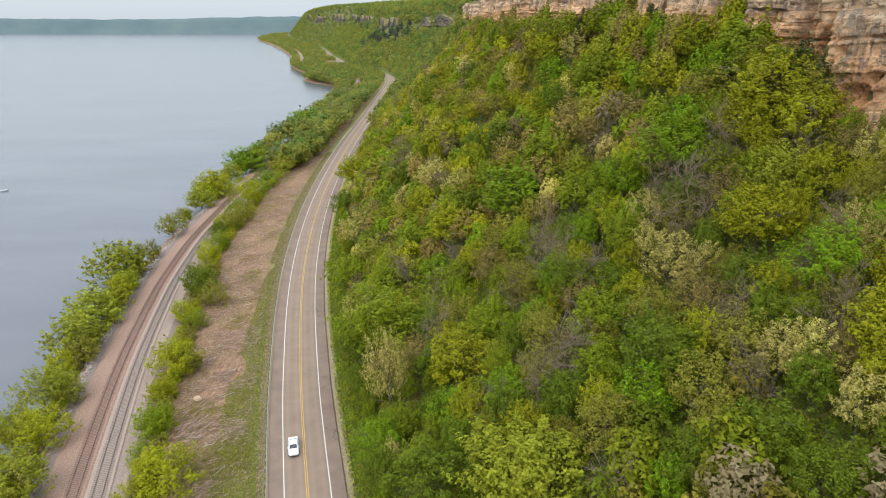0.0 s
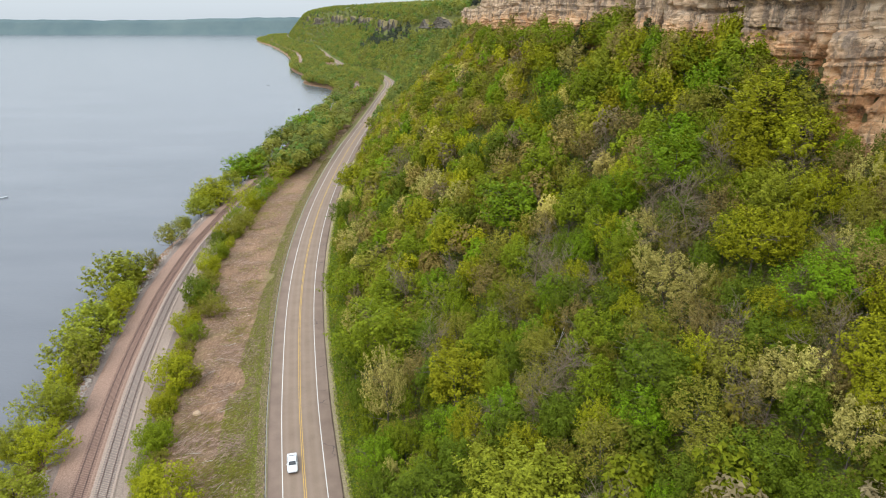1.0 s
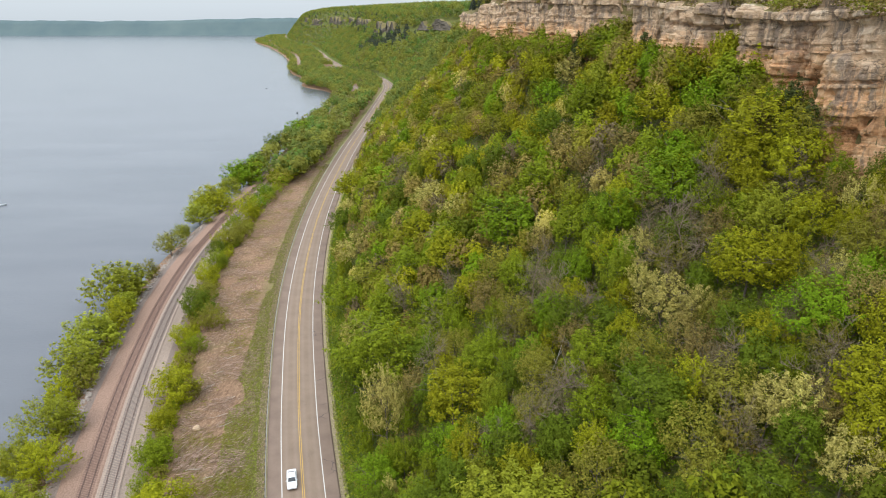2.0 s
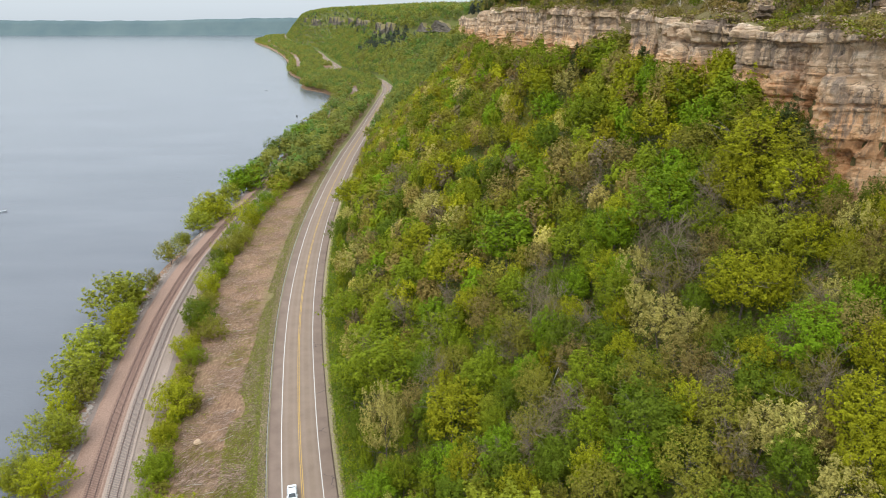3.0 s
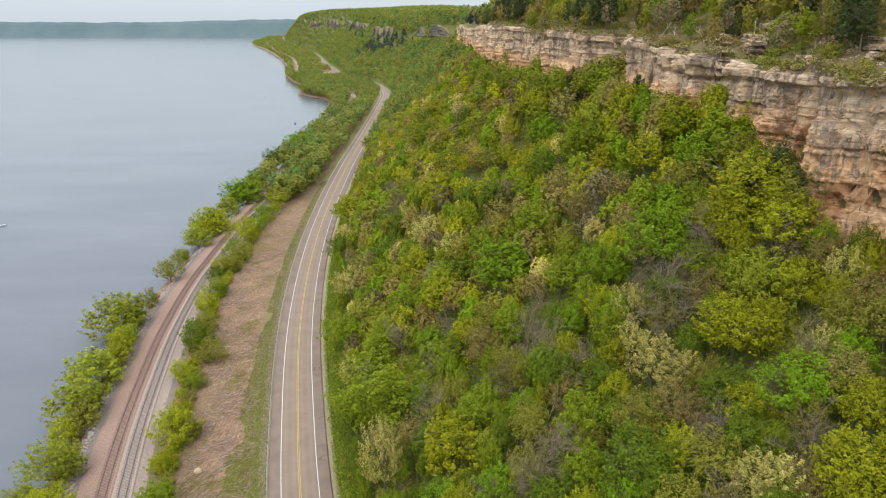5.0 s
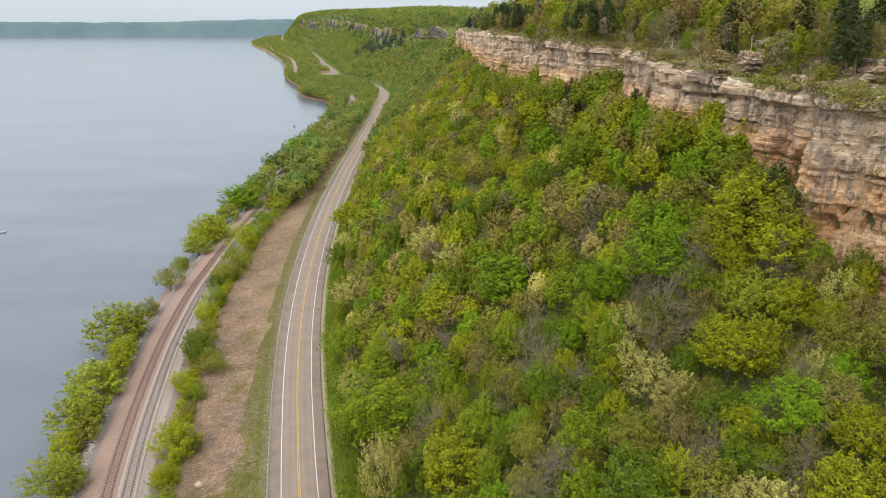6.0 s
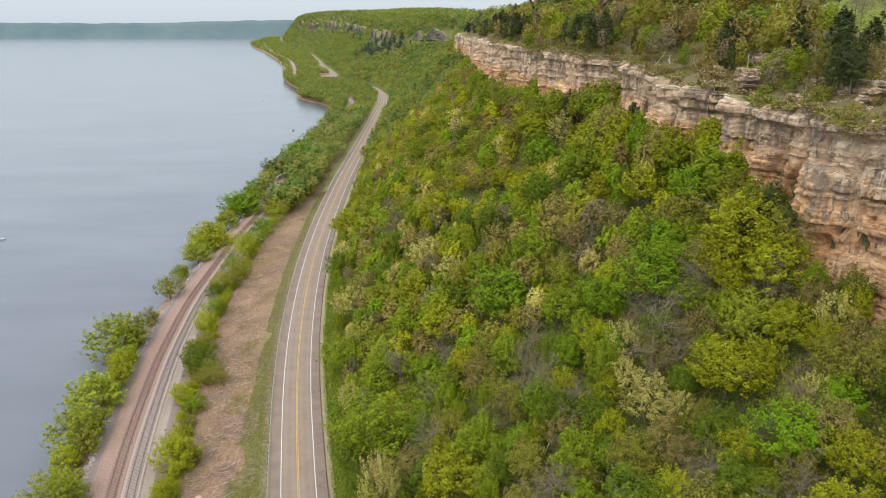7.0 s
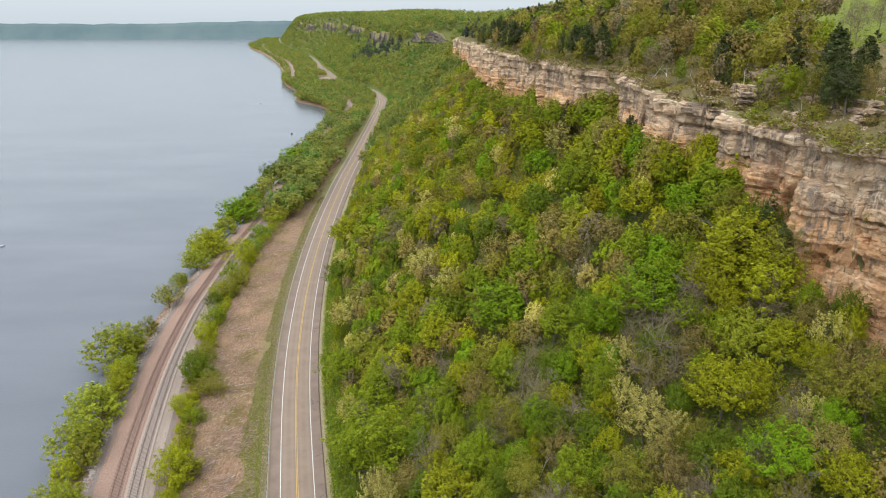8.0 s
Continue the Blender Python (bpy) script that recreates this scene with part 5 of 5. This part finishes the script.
# shrubs and dry grass on the slope above the rim
n = 62000
py = 55 + 260 * g.uniform(0, 1, n) ** 1.5
e = 2.4 + 48 * g.uniform(0, 1, n) ** 1.5
px = foot_x(py) + e
clump = value_noise(px, py, 3.5, 192)
pz = ground_z(px, py) + np.clip(clump + 0.25, 0.03, 1) * g.uniform(0.05, 3.4, n)
edge = g.uniform(size=n) < 0.34
px = np.where(edge, foot_x(py) + g.uniform(1.0, 4.2, n), px)
pz = np.where(edge, rim_line(py) + g.uniform(-0.5, 1.3, n) * np.clip(value_noise(px, py, 4, 194) + 0.6, 0.1, 1), pz)
joined_tufts("rim_brush", np.stack([px, py, pz], -1), 0.9, g.uniform(0.25, 0.6, n), [LEAF["olive"], LEAF["brown"], STRAW, LEAF["green"]], np.where(clump > 0.27, 3, np.where(clump > 0.05, 0, np.where(clump > -0.15, 1, 2))), "dry grass and low brush on the slope above the cliff", "brush", 193)

# low green plants between the road and the trees
n = 30000
py = 40 + 290 * g.uniform(0, 1, n) ** 1.4
d = g.uniform(7.2, 13.0, n)
px = road_x(py) + d
pz = ground_z(px, py) + g.uniform(0, 0.25, n) + np.clip(d - 8.2, 0, 4) * g.uniform(0.0, 0.6, n)
joined_tufts("verge_plants", np.stack([px, py, pz], -1), 0.8, g.uniform(0.25, 0.55, n), [LEAF["green"], LEAF["deep"], GRASS_BLADE], np.where(d < 7.9, 2, g.integers(0, 2, n)), "lush green plants along the road's edge", "plants", 94)

# grass on the lake side of the road
n = 90000
py = 60 + 300 * g.uniform(0, 1, n) ** 1.6
d = -6.9 - ramped(py, (60, 10.0), (110, 8.5), (150, 5.0), (200, 4.0), (360, 3.5)) * g.uniform(0, 1, n) ** 1.15
px = road_x(py) + d
keep = (value_noise(px, py, 9, 95) + 0.62 > -(d + 7) / 13.5) & (px > rail_x(py) + 14)
px, py, d = px[keep], py[keep], d[keep]
pz = ground_z(px, py) + g.uniform(0.0, 0.2, len(px))
joined_tufts("grass", np.stack([px, py, pz], -1), 0.7, g.uniform(0.3, 0.7, len(px)), [GRASS_BLADE, STRAW, LEAF["green"]], np.where((g.uniform(size=len(d)) < np.where(d > -8.4, 0.7, ramped(py, (110, 0.06), (180, 0.4)))), 1, np.where(g.uniform(size=len(d)) < 0.25, 2, 0)), "uneven green and straw-coloured roadside grass", "grass", 96, lean=0.9, slim=0.3)


def brush(n, seed):
    """Flattened dead stems in loose drifts over the clearing."""
    r = np.random.default_rng(seed)
    y = 62 + 420 * r.uniform(0, 1, n) ** 1.5
    a, b = rail_x(y) + 15.5, road_x(y) - 9.5
    x = a + (b - a) * r.uniform(0, 1, n)
    drift = value_noise(x, y, 5.0, 97) + 0.6 * value_noise(x, y, 2.2, 98)
    keep = drift + r.normal(size=n) * 0.12 > -0.16
    x, y, drift = x[keep], y[keep], drift[keep]
    z = ground_z(x, y) + np.clip(drift + 0.3, 0.02, 0.9) * r.uniform(0.1, 0.8, len(x))
    az = radians(38) + 1.4 * value_noise(x, y, 7, 99) + r.normal(size=len(x)) * 0.42
    long = r.uniform(0.4, 1.4, len(x)) * np.where(r.uniform(size=len(x)) < 0.04, 2.4, 1.0)
    w = r.uniform(0.022, 0.06, len(x))
    a = np.stack([np.cos(az), np.sin(az), r.normal(size=len(x)) * 0.16], -1)
    s = np.stack([-np.sin(az), np.cos(az), 0.35 * r.normal(size=len(x))], -1)
    c = np.stack([x, y, z], -1)
    h, k = a * long[:, None] * 0.5, s * w[:, None]
    q = np.stack([c - h - k, c + h - k * 0.4, c + h + k * 0.4, c - h + k], 1)
    idx = np.where(value_noise(x, y, 6, 101) + 0.2 * r.normal(size=len(x)) > 0.22, 1, 0)
    ob = new("dead_brush", leaves_mesh("dead_brush", q, [STRAW, LEAF["olive"]], idx))
    return tagged(ob, "tangled drifts of flattened dead brush and reeds", "brush", kind="stuff")


brush(52000, 102)
n = 9000
py = 62 + 380 * g.uniform(0, 1, n) ** 1.5
px = rail_x(py) + 15 + (road_x(py) - 9 - rail_x(py) - 15) * g.uniform(0, 1, n)
keep = value_noise(px, py, 6, 103) + 0.4 * value_noise(px, py, 2, 104) > 0.16
px, py = px[keep], py[keep]
joined_tufts("weeds", np.stack([px, py, ground_z(px, py) + g.uniform(0.05, 0.45, len(px))], -1), 0.8, g.uniform(0.2, 0.5, len(px)), [LEAF["olive"], GRASS_BLADE], g.integers(0, 2, len(px)), "scattered green weeds in the cleared strip", "weeds", 105)


# ---- stones on the shore ----
def stones(n, seed):
    r = np.random.default_rng(seed)
    bm = bmesh.new()
    bmesh.ops.create_icosphere(bm, subdivisions=1, radius=1.0)
    base = np.array([v.co[:] for v in bm.verts])
    faces = np.array([[v.index for v in f.verts] for f in bm.faces])
    bm.free()
    y = 62 + 300 * r.uniform(0, 1, n) ** 1.2
    o = -6.3 - np.abs(r.normal(0, 1.5, n))
    x = rail_x(y) + o * np.sqrt(1 + (rail_x(y + 0.5) - rail_x(y - 0.5)) ** 2)
    z = ground_z(x, y)
    size = r.uniform(0.14, 0.5, n)
    vs = base[None] * r.uniform(0.75, 1.25, (n, len(base), 3)) * size[:, None, None] * np.array([1, 1, 0.65]) + np.stack([x, y, z + 0.08], -1)[:, None]
    fs = faces[None] + (np.arange(n) * len(base))[:, None, None]
    ob = new("riprap", mesh_of("riprap", vs.reshape(-1, 3), fs.reshape(-1, 3), RIPRAP))
    return tagged(ob, "pale broken riprap stones along the lake bank", "stones", kind="stuff")


stones(1500, 106)

# ---- bleached snags on the cliff ----


def snag(x, y, lean, high, z=None):
    r = np.random.default_rng(int(x * 10 + y))
    ob = new("dead_trunk", branch_mesh("dead_trunk", r, PALE_WOOD, H=high, levels=2, kids=(3, 0), r0=0.11, sides=5, rise=1.2))
    ob.matrix_basis = pose(x, y, float(ground_z(x, y)) if z is None else z, lean[0], lean[1], 0)
    return tagged(ob, "bleached dead tree trunk standing on the cliff top", "dead tree", "bleached snags on the cliff")


for y, back, lean, high in ((109, 5.5, (4, -6), 5.0), (128, 10, (-8, 10), 5.5), (131, 9, (5, 4), 5), (160, 6, (20, 30), 5.5), (158, 8, (-25, 15), 5), (115, 14, (70, 20), 4), (104, 19, (5, -8), 6), (148, 8, (15, -40), 5)):
    snag(float(foot_x(y)) + back, float(y), lean, high)

snag(17.0, 88.0, (6, 12), 10.0)


def cut_branch(x, y, turn, long):
    r = np.random.default_rng(int(abs(x * 37 + y * 11)))
    ob = new("cut_branch", branch_mesh("cut_branch", r, PALE_WOOD, H=long, levels=2, kids=(2, 0), r0=0.06, sides=5, rise=1.4))
    ob.matrix_basis = Matrix.Translation((x, y, float(ground_z(x, y)) + 0.35)) @ Matrix.Rotation(radians(turn), 4, "Z") @ Matrix.Rotation(radians(86), 4, "X")
    return tagged(ob, "pale cut branch lying on flattened brush", "branch", "cut branches in the clearing")


for k in range(16):
    y = 84 + 5.5 * k + float(g.uniform(-2, 2))
    f = float(g.uniform(0.25, 0.75))
    x = float(rail_x(y)) + 16 + f * float(road_x(y) - 10 - rail_x(y) - 16)
    cut_branch(x, y, float(g.uniform(-75, -25)), float(g.uniform(2.2, 4.2)))

bm = bmesh.new()
bmesh.ops.create_icosphere(bm, subdivisions=2, radius=0.75)
for v in bm.verts:
    v.co = Vector((v.co.x * 1.15, v.co.y, v.co.z * 0.7)) * (1 + 0.35 * noise.noise(v.co * 1.7))
boulder = new("boulder", bm_mesh("boulder", bm, ROCK))
boulder.matrix_basis = pose(-51.2, 106.5, float(ground_z(-51.2, 106.5)) + 0.3, 0, 0, 30)
tagged(boulder, "pale tan boulder lying in the dead brush", "boulder")

# ---- car ----
CAR_PAINT = plain("white_car_paint", (0.72, 0.73, 0.74), (0.78, 0.79, 0.8), 1.0, 0.25, 0.6)
CAR_GLASS = plain("dark_car_glass", (0.015, 0.018, 0.02), (0.025, 0.028, 0.03), 1.0, 0.05, 0.7)
CAR_TRIM = plain("black_trim", (0.015, 0.015, 0.016), (0.03, 0.03, 0.03), 5.0, 0.6, 0.3)
TYRE = plain("tyre_rubber", (0.012, 0.012, 0.012), (0.03, 0.03, 0.03), 8.0, 0.85, 0.2)
ALLOY = plain("alloy_rim", (0.4, 0.4, 0.41), (0.55, 0.55, 0.56), 4.0, 0.35, 0.5, 0.8)
HEADLIGHT = plain("headlight_glass", (0.6, 0.62, 0.64), (0.75, 0.76, 0.78), 6.0, 0.1, 0.7)
TAIL_LAMP = plain("red_lamp_glass", (0.3, 0.012, 0.01), (0.4, 0.02, 0.015), 6.0, 0.15, 0.6)


def loft(name, sections, mat, bevel=0.03):
    """A closed body through sections (y, half width, low z, high z, top half width)."""
    bm = bmesh.new()
    rings = []
    for y, w, z0, z1, tw in sections:
        zm = z0 + (z1 - z0) * 0.55
        pts = [(-w * 0.94, z0), (-w, zm), (-tw, z1 - 0.02), (-tw * 0.6, z1), (tw * 0.6, z1), (tw, z1 - 0.02), (w, zm), (w * 0.94, z0)]
        rings.append([bm.verts.new((x, y, z)) for x, z in pts])
    for a, b in zip(rings, rings[1:]):
        for i in range(8):
            bm.faces.new((a[i], a[(i + 1) % 8], b[(i + 1) % 8], b[i]))
    bm.faces.new(rings[0])
    bm.faces.new(rings[-1][::-1])
    bmesh.ops.recalc_face_normals(bm, faces=bm.faces)
    return bm_mesh(name, bm, mat)


def sedan(x, y, turn):
    ob = tagged(new("car"), "white four-door sedan with dark windows on the road", "car")
    ob.matrix_basis = pose(x, y, 0.1, 0, 0, turn)
    part("body", loft("body", [(-2.4, 0.74, 0.42, 0.86, 0.7), (-2.3, 0.86, 0.34, 0.96, 0.78), (-1.4, 0.92, 0.28, 1.0, 0.84), (0.9, 0.92, 0.28, 0.98, 0.84), (1.7, 0.9, 0.3, 0.9, 0.8), (2.25, 0.84, 0.36, 0.78, 0.72), (2.4, 0.72, 0.42, 0.68, 0.66)], CAR_PAINT), ob)
    part("roof", loft("roof", [(-1.75, 0.8, 0.95, 0.99, 0.74), (-1.0, 0.82, 0.95, 1.38, 0.62), (-0.6, 0.83, 0.95, 1.45, 0.64), (0.05, 0.83, 0.95, 1.45, 0.64), (0.35, 0.83, 0.95, 1.4, 0.63), (1.2, 0.8, 0.94, 0.98, 0.74)], CAR_PAINT), ob)
    for name, label, low, high, out in (("windscreen", "dark sloping windscreen", (0.66, 1.1, 1.04), (0.56, 0.45, 1.37), 0.03), ("rear_window", "dark sloping rear window", (0.62, -1.62, 1.06), (0.54, -1.06, 1.35), -0.03)):
        bm = bmesh.new()
        f = bm.faces.new([bm.verts.new(p) for p in ((-low[0], low[1], low[2]), (low[0], low[1], low[2]), (high[0], high[1], high[2]), (-high[0], high[1], high[2]))])
        r = bmesh.ops.extrude_face_region(bm, geom=[f])
        for v in [q for q in r["geom"] if isinstance(q, bmesh.types.BMVert)]:
            v.co += Vector((0, out, 0.03))
        part(name, bm_mesh(name, bm, CAR_GLASS), ob, label)
    for s in (-1, 1):
        part("side_window", box_mesh("side_window", (0.05, 0.75, 0.28), CAR_GLASS, (s * 0.77, -0.55, 1.18), 0.02), ob, "dark tinted side window")
        part("side_window", box_mesh("side_window", (0.05, 0.7, 0.28), CAR_GLASS, (s * 0.77, 0.28, 1.18), 0.02), ob, "dark tinted side window")
        part("headlight", box_mesh("headlight", (0.36, 0.14, 0.14), HEADLIGHT, (s * 0.6, 2.3, 0.66), 0.03), ob, "clear headlight")
        part("tail_lamp", box_mesh("tail_lamp", (0.3, 0.08, 0.16), TAIL_LAMP, (s * 0.6, -2.36, 0.76), 0.02), ob, "red tail lamp")
        part("mirror", box_mesh("mirror", (0.18, 0.1, 0.14), CAR_PAINT, (s * 0.98, 0.72, 1.0), 0.03), ob)
        for y2 in (-1.4, 1.4):
            bm = bmesh.new()
            bmesh.ops.create_cone(bm, cap_ends=True, segments=20, radius1=0.33, radius2=0.33, depth=0.22, matrix=Matrix.Rotation(radians(90), 4, "Y"))
            bmesh.ops.bevel(bm, geom=[e for e in bm.edges if len(e.link_faces) == 2 and max(len(f.verts) for f in e.link_faces) > 4], offset=0.03, segments=2, affect="EDGES")
            wheel = part("wheel", bm_mesh("wheel", bm, TYRE), ob, "black road tyre", pose(s * 0.82, y2, 0.31))
            bm = bmesh.new()
            bmesh.ops.create_cone(bm, cap_ends=True, segments=16, radius1=0.21, radius2=0.19, depth=0.04, matrix=Matrix.Rotation(radians(90), 4, "Y"))
            part("rim", bm_mesh("rim", bm, ALLOY), wheel, "silver alloy rim", pose(s * 0.11, 0, 0))
    part("grille", box_mesh("grille", (0.7, 0.06, 0.16), CAR_TRIM, (0, 2.37, 0.58), 0.02), ob, "black front grille")
    part("bumper", box_mesh("bumper", (1.5, 0.14, 0.16), CAR_TRIM, (0, 2.34, 0.42), 0.04), ob, "dark front bumper")
    return ob


cy = 90.0
cpos = ribbon(road_x, [cy], [-1.85], [0])[0, 0]
sedan(float(cpos[0]), float(cpos[1]), 180 + math.degrees(math.atan(-float(road_x(cy + 0.5) - road_x(cy - 0.5)))))

# ---- on the lake ----
HULL = plain("boat_hull_paint", (0.3, 0.32, 0.34), (0.5, 0.52, 0.53), 1.0, 0.4, 0.5)


def boat(x, y, turn, size, label):
    ob = tagged(new("boat"), label, "boat")
    ob.matrix_basis = Matrix.LocRotScale((x, y, LAKE - 0.12 * size), Euler((0, 0, radians(turn))), (size, size, size))
    part("hull", loft("hull", [(-2.6, 0.8, 0.0, 0.62, 0.86), (0, 1.0, -0.1, 0.68, 1.04), (1.6, 0.8, 0.0, 0.78, 0.9), (2.5, 0.3, 0.2, 0.9, 0.36), (2.8, 0.05, 0.4, 0.95, 0.06)], HULL), ob)
    part("windshield", box_mesh("windshield", (1.3, 0.05, 0.42), CAR_GLASS, (0, 0.5, 0.9), 0.02), ob, "dark boat windshield")
    part("outboard_motor", box_mesh("outboard_motor", (0.4, 0.45, 0.8), CAR_TRIM, (0, -2.75, 0.6), 0.06), ob, "black outboard motor")
    return ob


boat(-244.7, 864, 80, 0.8, "small grey fishing boat lying on the lake")
boat(-213.5, 285, -60, 0.9, "small grey motor boat on the open lake")
bm = bmesh.new()
bmesh.ops.create_cone(bm, cap_ends=True, segments=14, radius1=0.9, radius2=0.75, depth=1.3)
bmesh.ops.bevel(bm, geom=bm.edges[:], offset=0.12, segments=2, affect="EDGES")
buoy = tagged(new("buoy"), "dark round mooring buoy floating on the lake", "buoy")
buoy.matrix_basis = pose(-145.9, 613, LAKE + 0.35)
part("float", bm_mesh("float", bm, CAR_TRIM), buoy)
bm = bmesh.new()
bmesh.ops.create_cone(bm, cap_ends=True, segments=8, radius1=0.1, radius2=0.08, depth=0.7)
part("ring_post", bm_mesh("ring_post", bm, GALVANISED), buoy, "steel post on the buoy", pose(0, 0, 0.95))
